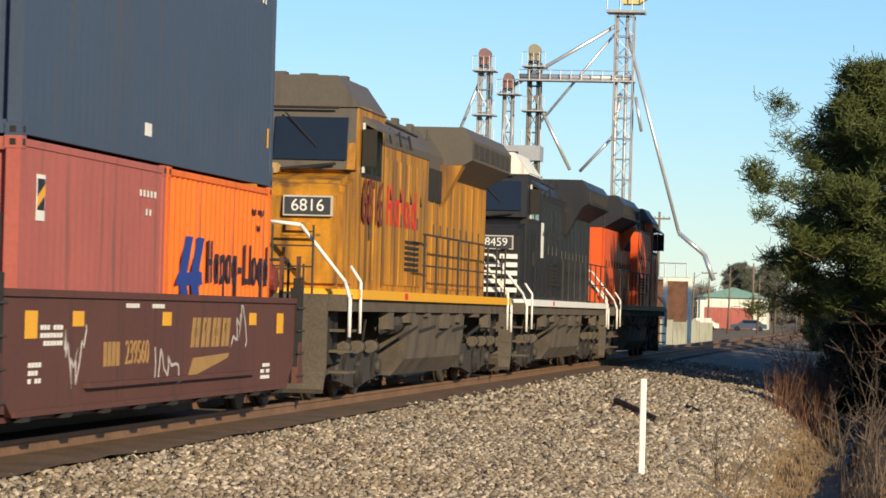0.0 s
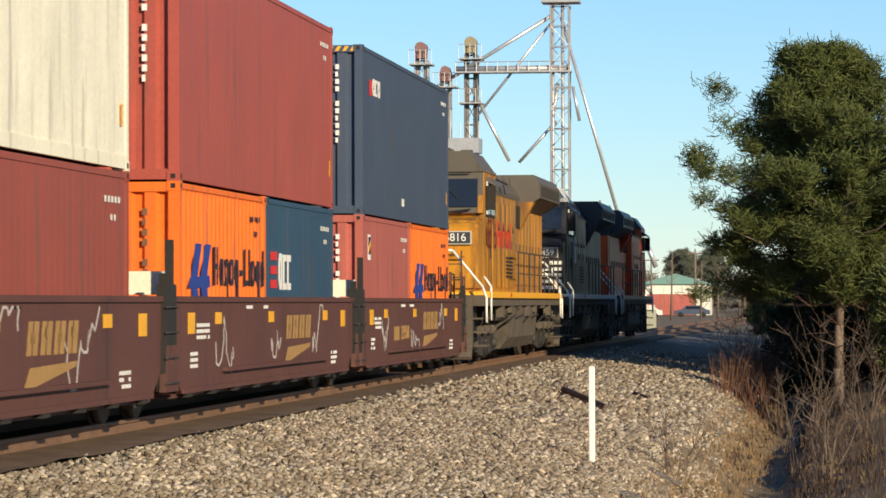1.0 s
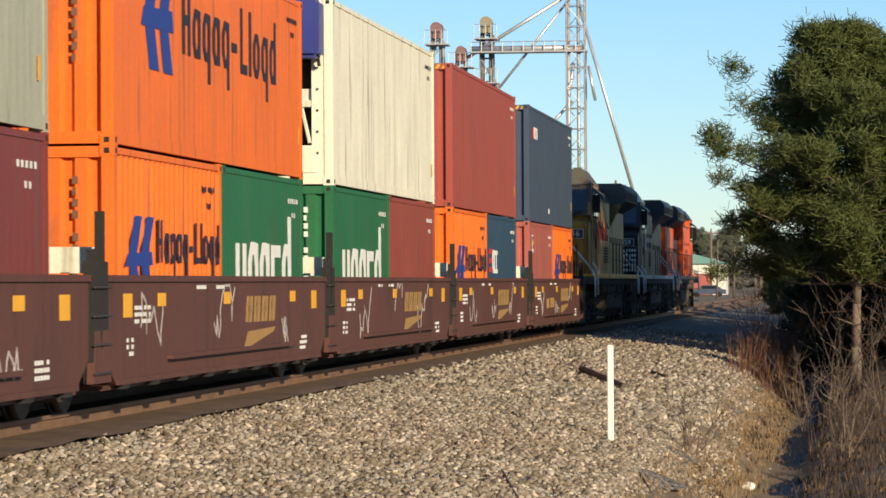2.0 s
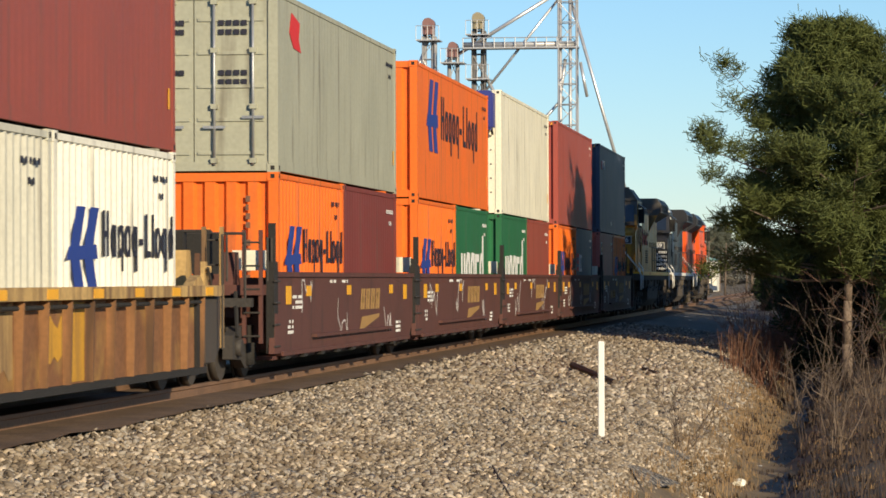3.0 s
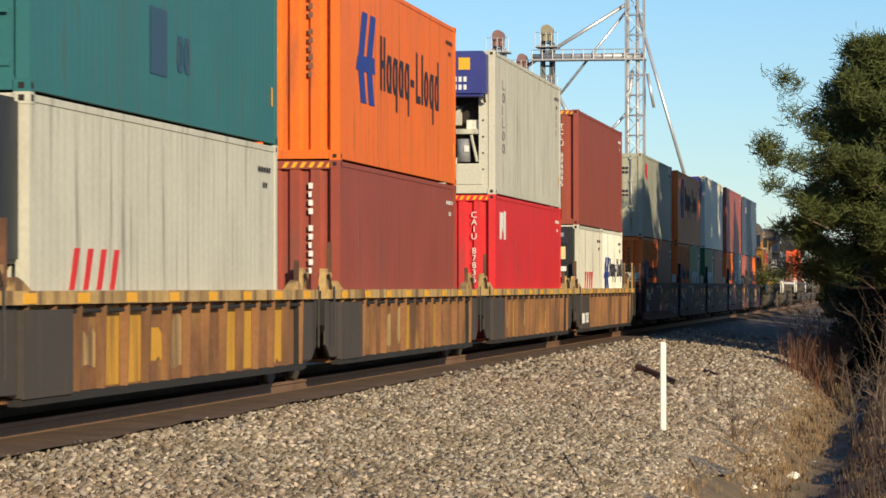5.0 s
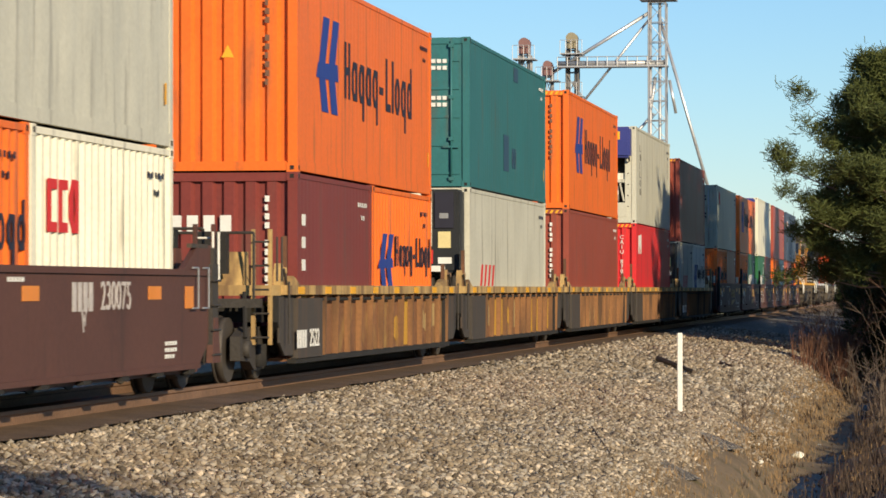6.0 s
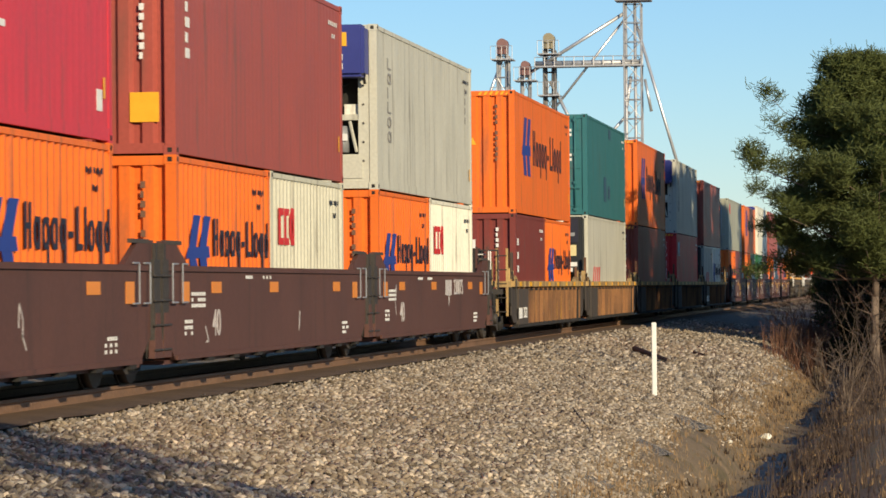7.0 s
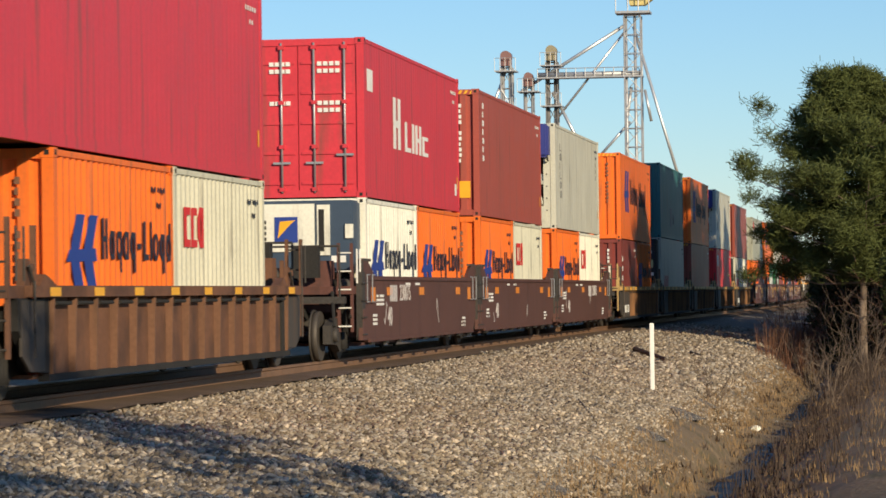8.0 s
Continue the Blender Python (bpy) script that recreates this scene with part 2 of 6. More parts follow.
def ballast_material(name, tint):
    m = bpy.data.materials.new(name)
    m.use_nodes = True
    n, li = m.node_tree.nodes, m.node_tree.links
    b = n["Principled BSDF"]
    b.inputs["Roughness"].default_value = 0.9
    b.inputs["Specular IOR Level"].default_value = 0.25
    co = n.new("ShaderNodeTexCoord")
    vo = n.new("ShaderNodeTexVoronoi")
    vo.inputs["Scale"].default_value = 17
    li.new(co.outputs["Object"], vo.inputs["Vector"])
    ramp = n.new("ShaderNodeValToRGB")
    ramp.color_ramp.elements[0].color = (0.08 * tint[0], 0.074 * tint[1], 0.066 * tint[2], 1)
    ramp.color_ramp.elements[1].color = (0.33 * tint[0], 0.30 * tint[1], 0.26 * tint[2], 1)
    sep = n.new("ShaderNodeSeparateColor")
    li.new(vo.outputs["Color"], sep.inputs[0])
    li.new(sep.outputs[0], ramp.inputs[0])
    no = n.new("ShaderNodeTexNoise")
    no.inputs["Scale"].default_value, no.inputs["Detail"].default_value = 0.6, 6
    li.new(co.outputs["Object"], no.inputs["Vector"])
    mr = n.new("ShaderNodeMapRange")
    mr.inputs["From Min"].default_value, mr.inputs["From Max"].default_value = 0.5, 0.68
    mr.inputs["To Max"].default_value = 0.55
    li.new(no.outputs["Fac"], mr.inputs["Value"])
    mix = n.new("ShaderNodeMix")
    mix.data_type = 'RGBA'
    li.new(mr.outputs[0], mix.inputs["Factor"])
    li.new(ramp.outputs[0], mix.inputs["A"])
    mix.inputs["B"].default_value = (0.22, 0.15, 0.085, 1)
    li.new(mix.outputs["Result"], b.inputs["Base Color"])
    bp = n.new("ShaderNodeBump")
    bp.inputs["Strength"].default_value, bp.inputs["Distance"].default_value = 1.0, 0.05
    bp.invert = True
    li.new(vo.outputs["Distance"], bp.inputs["Height"])
    li.new(bp.outputs[0], b.inputs["Normal"])
    return m


def stone_material():
    m = bpy.data.materials.new("crushed_stone")
    m.use_nodes = True
    n, li = m.node_tree.nodes, m.node_tree.links
    b = n["Principled BSDF"]
    b.inputs["Roughness"].default_value = 0.88
    b.inputs["Specular IOR Level"].default_value = 0.25
    geo, info = n.new("ShaderNodeNewGeometry"), n.new("ShaderNodeObjectInfo")
    add = n.new("ShaderNodeMath")
    add.operation = 'ADD'
    li.new(geo.outputs["Random Per Island"], add.inputs[0])
    li.new(info.outputs["Random"], add.inputs[1])
    fr = n.new("ShaderNodeMath")
    fr.operation = 'FRACT'
    li.new(add.outputs[0], fr.inputs[0])
    ramp = n.new("ShaderNodeValToRGB")
    e = ramp.color_ramp.elements
    e[0].color, e[1].color = (0.090, 0.070, 0.050, 1), (0.62, 0.505, 0.37, 1)
    for pos, c in ((0.22, (0.18, 0.147, 0.11, 1)), (0.55, (0.30, 0.237, 0.165, 1)), (0.82, (0.34, 0.305, 0.255, 1))):
        e.new(pos).color = c
    li.new(fr.outputs[0], ramp.inputs[0])
    co, no = n.new("ShaderNodeTexCoord"), n.new("ShaderNodeTexNoise")
    no.inputs["Scale"].default_value, no.inputs["Detail"].default_value = 0.55, 5
    li.new(co.outputs["Object"], no.inputs["Vector"])
    mr = n.new("ShaderNodeMapRange")
    mr.inputs["From Min"].default_value, mr.inputs["From Max"].default_value = 0.48, 0.72
    mr.inputs["To Max"].default_value = 0.5
    li.new(no.outputs["Fac"], mr.inputs["Value"])
    mix = n.new("ShaderNodeMix")
    mix.data_type = 'RGBA'
    li.new(mr.outputs[0], mix.inputs["Factor"])
    li.new(ramp.outputs[0], mix.inputs["A"])
    mix.inputs["B"].default_value = (0.20, 0.145, 0.09, 1)
    li.new(mix.outputs["Result"], b.inputs["Base Color"])
    return m


ground = new("ground", ground_sheet())
ground.data.materials.append(soil_material())
tagged(ground, "dry grass and bare soil beside the railway bank", "ground", kind="structure")


def ballast_sheet(x_list, lift, y0, y1, step, edge):
    verts, faces = [], []
    ys = [y0 + step * i for i in range(int((y1 - y0) / step) + 1)]
    for y in ys:
        for k, x in enumerate(x_list):
            wob = edge * noise.noise(Vector((y * 0.5, k, 2))) if k in (0, len(x_list) - 1) else 0
            verts.append((x + wob, y, level(x, y) + lift + (0.03 * noise.noise(Vector((x * 1.5, y * 1.5, 0))) if abs(x - CX) > 1.5 else 0)))
    w = len(x_list)
    for j in range(len(ys) - 1):
        for i in range(w - 1):
            a = j * w + i
            faces.append((a, a + 1, a + 1 + w, a + w))
    me = bpy.data.meshes.new("ballast")
    me.from_pydata(verts, [], faces)
    me.polygons.foreach_set("use_smooth", [True] * len(faces))
    return me


ballast = new("ballast", ballast_sheet([-13.6, -12.4, -11, -10, -9, -8.15, -7.5, -6.9, -6.2, -5.5, -4.8, -4.2, -3.7, -3.2, -2.75], 0.02, -40, 420, 1.0, 0.5))
ballast.data.materials.append(ballast_material("ballast_gravel", (1, 0.97, 0.92)))
tagged(ballast, "grey crushed stone ballast bank under the track", "ballast", kind="structure")
grime = new("track_bed", ballast_sheet([-10.95, -10, -9.1, -8.4, -7.95], 0.072, -40, 420, 1.0, 0.10))
grime.data.materials.append(surface("rust_stained_gravel", (0.14, 0.088, 0.054), 0.95, 0.0, 0.45, 2.0, 22.0, 0.9, (0.075, 0.05, 0.034), 0.3))
tagged(grime, "rust brown stained gravel between the rails", "ballast", kind="structure")


def stone_mesh(k):
    r = random.Random(k)
    bm = bmesh.new()
    bmesh.ops.create_icosphere(bm, subdivisions=1, radius=1.0)
    for v in bm.verts:
        v.co *= r.uniform(0.72, 1.15)
        v.co.z *= 0.75
        v.co.x *= 1.2
    return bm


STONE = stone_material()


def stones(name, count, seed, x0, x1, y0, y1, size):
    """Loose stones laid on the bank, joined into one mesh."""
    r = np.random.default_rng(seed)
    shapes = []
    for k in range(8):
        bm = bmesh.new()
        bmesh.ops.create_icosphere(bm, subdivisions=1, radius=1.0)
        bm.verts.ensure_lookup_table()
        co = np.array([v.co[:] for v in bm.verts])
        tri = np.array([[v.index for v in f.verts] for f in bm.faces])
        bm.free()
        co = co[:12] if len(co) == 12 else co
        co *= r.uniform(0.55, 1.25, (len(co), 1)) * r.uniform(0.7, 1.2, (1, 3))
        co[:, 2] *= 0.8
        shapes.append((co, tri))
    V, F, base = [], [], 0
    px = x0 + (x1 - x0) * (1 - np.abs(r.uniform(0, 1, count) + r.uniform(0, 0.14, count) - 0.07 - 1) % 1.0)
    thin = px > -3.1
    px[thin] -= (px[thin] + 3.1) * r.uniform(0, 1, thin.sum()) * 1.3
    py = y0 + (y1 - y0) * r.uniform(0, 1, count) ** 1.25
    for i in range(count):
        co, tri = shapes[i % 8]
        a, s = r.uniform(0, 6.283), size * (0.5 + 1.5 * r.uniform(0, 1) ** 1.8)
        c, sn = math.cos(a), math.sin(a)
        q = co * s * np.array([1.25, 0.9, 1.0])
        t = r.uniform(-0.8, 0.8)
        q = np.stack([q[:, 0] * c - q[:, 1] * sn, q[:, 0] * sn + q[:, 1] * c, q[:, 2] + t * q[:, 0]], 1)
        q += (px[i], py[i], level(px[i], py[i]) + 0.02 + s * 0.25)
        V.append(q)
        F.append(tri + base)
        base += len(co)
    V, F = np.concatenate(V), np.concatenate(F)
    me = bpy.data.meshes.new(name)
    me.vertices.add(len(V))
    me.vertices.foreach_set("co", V.ravel())
    me.loops.add(len(F) * 3)
    me.loops.foreach_set("vertex_index", F.ravel().astype(np.int32))
    me.polygons.add(len(F))
    me.polygons.foreach_set("loop_start", np.arange(0, len(F) * 3, 3, dtype=np.int32))
    me.update(calc_edges=True)
    me.materials.append(STONE)
    return tagged(new(name, me), "loose grey and tan crushed stones on the bank", "gravel", kind="stuff")


def rails():
    for x in (CX - 0.7175, CX + 0.7175):
        o = [(-0.036, 0), (0.036, 0), (0.036, -0.04), (0.011, -0.055), (0.011, -0.145), (0.07, -0.165), (0.07, -0.18), (-0.07, -0.18), (-0.07, -0.165), (-0.011, -0.145), (-0.011, -0.055), (-0.036, -0.04)]
        bm = bmesh.new()
        prism(bm, [(x + a, b) for a, b in o], "y", -40, 420)
        part_mesh = bpy.data.meshes.new("rail")
        bm.to_mesh(part_mesh)
        bm.free()
        part_mesh.materials.append(surface("rusty_rail", (0.24, 0.14, 0.085), 0.6, 0.3, 0.3, 2.0, 25.0, 0.2))
        tagged(new("rail", part_mesh), "rust brown steel rail on the track", "rail", "rails of the track", "structure")


rails()
WATER = surface("ditch_water", (0.010, 0.009, 0.008), 0.5, 0.0, 0.4, 1.0, 5.0, 0.6, (0.03, 0.022, 0.015), 0.4, spec=0.12)
bm = bmesh.new()
box(bm, -2.1, -1.1, 8, 150, -2.12, -2.05)
me = bpy.data.meshes.new("water")
bm.to_mesh(me)
bm.free()
me.materials.append(WATER)
tagged(new("water", me), "dark still water in the ditch", "water", kind="structure")


# ---- plants ----
BARK = surface("pine_bark", (0.20, 0.15, 0.115), 0.9, 0.0, 0.35, 3.0, 18.0, 0.6)
NEEDLE = surface("pine_needles", (0.080, 0.097, 0.028), 0.7, 0.0, 0.4, 0.5, 4.0, 0.0, spec=0.25)
# darker needle tone carries the gloom under the crown at the wood's edge
NEEDLE2 = surface("shade_dark_needles", (0.036, 0.052, 0.018), 0.75, 0.0, 0.4, 0.5, 4.0, 0.0, spec=0.2)
TWIG = surface("bare_twig", (0.16, 0.12, 0.09), 0.9, 0.0, 0.3, 2.0, 12.0, 0.3)
REED = surface("dry_reed", (0.26, 0.17, 0.085), 0.9, 0.0, 0.35, 0.8, 8.0, 0.0)
DARKREED = surface("dark_brush", (0.065, 0.045, 0.034), 0.9, 0.0, 0.4, 0.8, 8.0, 0.0)
# needles paled and greyed: distance haze put into the colour
FARPINE = surface("grey_green_needles", (0.13, 0.14, 0.105), 0.8, 0.0, 0.4, 0.3, 3.0, 0.0, spec=0.2)
REDREED = surface("red_brown_brush", (0.15, 0.07, 0.04), 0.9, 0.0, 0.35, 0.8, 8.0, 0.0)


def needles(centres, seed, blades, length, width):
    """Tufts of needles: narrow leaf blades that stand out from each centre."""
    r = np.random.default_rng(seed)
    c = np.repeat(np.array([k[0] for k in centres]), blades, axis=0)
    s = np.repeat(np.array([k[1] for k in centres]), blades)[:, None]
    n = len(c)
    d = r.normal(size=(n, 3))
    d[:, 2] = np.abs(d[:, 2]) * 0.8 + 0.1 * d[:, 2]
    d /= np.linalg.norm(d, axis=1)[:, None]
    e = np.cross(d, r.normal(size=(n, 3)))
    e /= np.linalg.norm(e, axis=1)[:, None]
    ln = length * s * r.uniform(0.6, 1.2, (n, 1))
    p = c + r.normal(size=(n, 3)) * 0.12 * s
    V = np.stack([p - e * width * 0.5, p + e * width * 0.5, p + d * ln + e * width * 0.7, p + d * ln * 1.1 - e * width * 0.4], 1).reshape(-1, 3)
    return V, np.arange(4 * n).reshape(n, 4)


def raw(name, V, F, material, parent, label=""):
    me = bpy.data.meshes.new(name)
    V, F = np.asarray(V, dtype=np.float32), np.asarray(F, dtype=np.int32)
    me.vertices.add(len(V))
    me.vertices.foreach_set("co", V.ravel())
    me.loops.add(F.size)
    me.loops.foreach_set("vertex_index", F.ravel())
    me.polygons.add(len(F))
    me.polygons.foreach_set("loop_start", np.arange(0, F.size, F.shape[1], dtype=np.int32))
    me.update(calc_edges=True)
    me.materials.append(material)
    ob = new(name, me)
    ob.parent = parent
    return tagged(ob, label)


def pine(x, y, height, spread, seed, bare=0.35, label="tall pine with a ragged green crown beside the ditch", tufts=2.4, offset=(0, 0), mat=None, fine=1.0, limbs=()):
    """A tapered trunk, limbs that fork into twigs, and a clump of needle tufts round each twig's end."""
    r = random.Random(seed)
    z0 = level(x, y) - 0.1
    t = thing("pine_tree", label, "tree", "", pose(x, y, z0))
    bm = bmesh.new()
    pts = [Vector((0.22 * math.sin(k * 0.8 + seed) * k / 8, 0.2 * math.cos(k * 0.9) * k / 8, height * k / 8)) for k in range(9)]
    thick = 0.016 * height
    for k in range(8):
        rod(bm, pts[k], pts[k + 1], thick * (1 - k / 8.8), 10, thick * (1 - (k + 1) / 8.8))
    part("trunk", bm, BARK, t)
    bm = bmesh.new()
    centres = []

    def limb(base, tip, reach, count):
        midp = base.lerp(tip, 0.5) + Vector((0, 0, -0.08 * reach))
        rod(bm, base, midp, 0.045, 5, 0.03)
        rod(bm, midp, tip, 0.03, 5, 0.012)
        for j in range(count):
            u = 1.0 if j == 0 else r.uniform(0.3, 1.0)
            root = midp.lerp(tip, max(0.0, 2 * u - 1)) if u > 0.5 else base.lerp(midp, 2 * u)
            end = root + Vector((r.gauss(0, 0.3), r.gauss(0, 0.3), r.gauss(0.16, 0.2))) * (0.45 + 0.3 * reach)
            rod(bm, root, end, 0.012, 3, 0.006)
            clump = r.uniform(0.10, 0.19)
            for q in range(int(tufts * 4)):
                c = end.lerp(root, r.uniform(-0.15, 0.5)) + Vector((r.gauss(0, clump), r.gauss(0, clump), r.gauss(0.04, clump * 0.7)))
                centres.append((c[:], r.uniform(0.65, 1.15)))

    n = int(22 * spread)
    for i in range(n):
        f = bare + (1 - bare) * (i + r.random()) / n
        k = min(7, int(f * 8))
        base = pts[k].lerp(pts[k + 1], f * 8 - k)
        g = (f - bare) / (1 - bare)
        reach = spread * (0.5 + 0.6 * math.sin(math.pi * min(1, g * 0.75 + 0.22))) * r.uniform(0.6, 1.02) * (1 - 0.45 * g * g)
        a = i * 2.4 + r.uniform(-0.6, 0.6)
        tip = base + Vector((math.cos(a) * reach + offset[0] * reach, math.sin(a) * reach + offset[1] * reach, reach * r.uniform(0.05, 0.5)))
        limb(base, tip, reach, 7)
    for f, dx, dy, dz in limbs:
        k = min(7, int(f * 8))
        base = pts[k].lerp(pts[k + 1], f * 8 - k)
        limb(base, base + Vector((dx, dy, dz)), 0.9, 5)
    for i in range(7):
        f = bare * r.uniform(0.45, 1.0)
        base = pts[0].lerp(pts[-1], f)
        a = r.uniform(0, 6.283)
        rod(bm, base, base + Vector((math.cos(a), math.sin(a), r.uniform(-0.1, 0.3))) * r.uniform(0.4, 0.9) * spread * 0.5, 0.022, 4, 0.006)
    tagged(part("branchwork", bm, BARK, t), kind="stuff")
    V, F = needles(centres, seed, int(20 * fine), 0.24, 0.030 / fine)
    tagged(raw("crown", V, F, mat or NEEDLE, t), kind="stuff")
    return t


def bare_shrub(x, y, h, seed, label="leafless grey shrub on the gravel bank", mat=None, stems=9):
    r = random.Random(seed)
    t = thing("shrub", label, "shrub", "", pose(x, y, level(x, y) - 0.05))
    bm = bmesh.new()
    for i in range(stems):
        p = Vector((r.gauss(0, 0.06), r.gauss(0, 0.06), 0))
        d = Vector((r.gauss(0, 0.35), r.gauss(0, 0.35), 1)).normalized()
        for k in range(4):
            q = p + d * h * 0.28
            rod(bm, p, q, 0.014 * (1 - k / 5), 4, 0.014 * (1 - (k + 1) / 5))
            for b in range(3):
                e = (d + Vector((r.gauss(0, 0.6), r.gauss(0, 0.6), r.gauss(0.1, 0.3)))).normalized()
                rod(bm, q, q + e * h * r.uniform(0.12, 0.3), 0.006, 3, 0.003)
            d = (d + Vector((r.gauss(0, 0.25), r.gauss(0, 0.25), 0.1))).normalized()
            p = q
    tagged(part("branchwork", bm, mat or TWIG, t), kind="stuff")
    return t


def tuft_field(name, label, material, spots, seed, h, blades, w):
    r = np.random.default_rng(seed)
    V, F = [], []
    for (x, y) in spots:
        z = level(x, y) - 0.03
        for k in range(blades):
            a, lean = r.uniform(0, 6.283), r.uniform(0.05, 0.5)
            hh = h * r.uniform(0.4, 1.2)
            p = np.array((x + r.normal() * 0.12, y + r.normal() * 0.12, z))
            tip = p + np.array((math.cos(a) * lean, math.sin(a) * lean, 1)) * hh
            e = np.array((math.cos(a + 1.3), math.sin(a + 1.3), 0)) * w
            b = len(V)
            V += [p - e, p + e, tip + e * 0.3, tip - e * 0.3]
            F.append((b, b + 1, b + 2, b + 3))
    return tagged(raw(name, V, F, material, None), label, "grass", kind="stuff")


pine(-0.3, 92, 9.4, 3.05, 11, 0.30, tufts=3.0, offset=(-0.24, 0), fine=1.6, limbs=((0.44, -3.3, -0.3, 0.3), (0.33, -1.8, -0.8, 0.3), (0.35, 1.6, -0.6, 0.2)))
edge = [pine(1.5, 104, 4.6, 1.7, 12, 0.03, label="pine with low branches at the wood's edge, needles darkened for shade", mat=NEEDLE2, fine=0.75), pine(2.4, 111, 4.0, 1.6, 13, 0.03, label="pine with low branches at the wood's edge, needles darkened for shade", mat=NEEDLE2, fine=0.75)]
for k, (x, y) in enumerate(((2.6, 98), (3.2, 108), (-0.5, 106), (0.3, 116), (-0.9, 125), (0.2, 133), (0.4, 144))):
    copy_thing(edge[k % 2], pose(x, y, level(x, y) - 0.1, 0, 0, 70 * k + 40))
# pines out of view, set where their shade falls across the far track
tall = [pine(6.6, 90, 15.0, 3.4, 14, 0.1, label="tall dense pine of the wood, out of view, placed to shade the line", fine=0.4), pine(5.2, 97, 14.0, 3.2, 15, 0.1, label="tall dense pine of the wood, out of view, placed to shade the line", fine=0.4)]
for k, (x, y) in enumerate(((8.6, 96), (6.9, 102), (9.2, 91), (5.4, 107), (8.2, 108), (6.8, 113), (5.4, 119), (8.0, 121), (6.0, 127), (8.4, 132), (7.0, 146), (5.6, 158), (7.8, 172))):
    copy_thing(tall[k % 2], pose(x, y, level(x, y) - 0.1, 0, 0, 55 * k + 20))
for k, (x, y, q) in enumerate(((-2.2, 176, 0.8), (-4.2, 192, 0.7), (-3.0, 206, 0.9), (-5.4, 225, 0.8))):
    copy_thing(edge[k % 2], pose(x, y, level(x, y) - 0.1, 0, 0, 40 * k) @ Matrix.Diagonal((q, q, q, 1)))
# unseen pines added behind the camera; their shade dapples the near bank
for x, y, sd in ((6.4, -6, 61), (7.0, 1, 62)):
    pine(x, y, 9.0, 2.8, sd, 0.2, label="sparse unseen pine added to dapple the near bank with shade", tufts=0.25, fine=0.4)
pine(1.7, 84, 3.0, 1.4, 19, 0.05, label="young bright green pine at the edge of the wood")
for k, (x, y, h) in enumerate(((-2.75, 52, 0.9), (-0.9, 84, 2.4), (-1.5, 78, 1.6), (0.2, 70, 1.8), (-0.5, 58, 1.3), (-2.6, 88, 1.3), (-3.2, 95, 1.4), (-3.4, 104, 1.6), (-3.1, 112, 1.8), (-2.4, 100, 2.0), (0.6, 84, 2.6), (-1.4, 108, 2.4), (-2.0, 118, 2.6), (-1.0, 126, 3.0), (-2.4, 134, 2.6), (-3.0, 146, 2.8), (-1.6, 158, 3.2), (0.9, 90, 2.2), (-0.2, 101, 2.8))):
    bare_shrub(x, y, h, 40 + k, "leafless grey shrub on the gravel bank" if k == 0 else "leafless brown shrub beside the ditch", None if k < 5 else surface("brown_twig", (0.13, 0.075, 0.05), 0.9), 9 if k == 0 else 12)

# ---- the white marker post and litter ----
post = thing("marker_post", "white painted wooden marker post in the gravel", "post", "", pose(-3.64, 47.5, -0.78))
bm = bmesh.new()
box(bm, -0.042, 0.042, -0.03, 0.03, 0, 1.30)
bmesh.ops.bevel(bm, geom=bm.edges[:], offset=0.01, segments=2, affect='EDGES')
part("stake", bm, surface("white_post_paint", (0.82, 0.81, 0.76), 0.6, 0, 0.08, 4, 40, 0.1, (0.35, 0.28, 0.2), 0.1), post)


def fallen_branch(pts, r0, label="dark fallen branch lying on the gravel"):
    t = thing("fallen_branch", label, "branch", "", pose(0, 0, 0))
    q = [Vector((x, y, level(x, y) + 0.05 + r0)) for x, y in pts]
    bm = bmesh.new()
    for k in range(len(q) - 1):
        rod(bm, q[k], q[k + 1], r0 * (1 - 0.6 * k / len(q)), 6, r0 * (1 - 0.6 * (k + 1) / len(q)))
    part("stick", bm, surface("weathered_wood", (0.11, 0.082, 0.06), 0.9), t)


fallen_branch([(-5.75, 68.0), (-5.1, 65.0), (-4.5, 62.2)], 0.075, "dark fallen log lying on the gravel")
fallen_branch([(-3.5, 46.8), (-3.0, 44.0), (-2.7, 42.2), (-2.2, 39.2)], 0.013)
fallen_branch([(-4.1, 38.0), (-3.5, 34.5), (-3.0, 31.5)], 0.011)
fallen_branch([(-4.6, 72.0), (-4.2, 70.4)], 0.04)


def litter(x, y, size, seed):
    r = random.Random(seed)
    t = thing("litter", "crumpled white plastic litter by the ditch", "litter", "", pose(x, y, level(x, y) + size * 0.4))
    bm = bmesh.new()
    bmesh.ops.create_icosphere(bm, subdivisions=2, radius=size)
    for v in bm.verts:
        v.co *= r.uniform(0.7, 1.2)
        v.co.z *= 0.6
    part("plastic", bm, P["white"], t)


for k, (x, y, q) in enumerate(((-2.05, 55, 0.13), (-2.3, 47, 0.06), (-2.5, 50, 0.05), (-2.2, 43, 0.05), (-1.9, 62, 0.07))):
    litter(x, y, q, k)

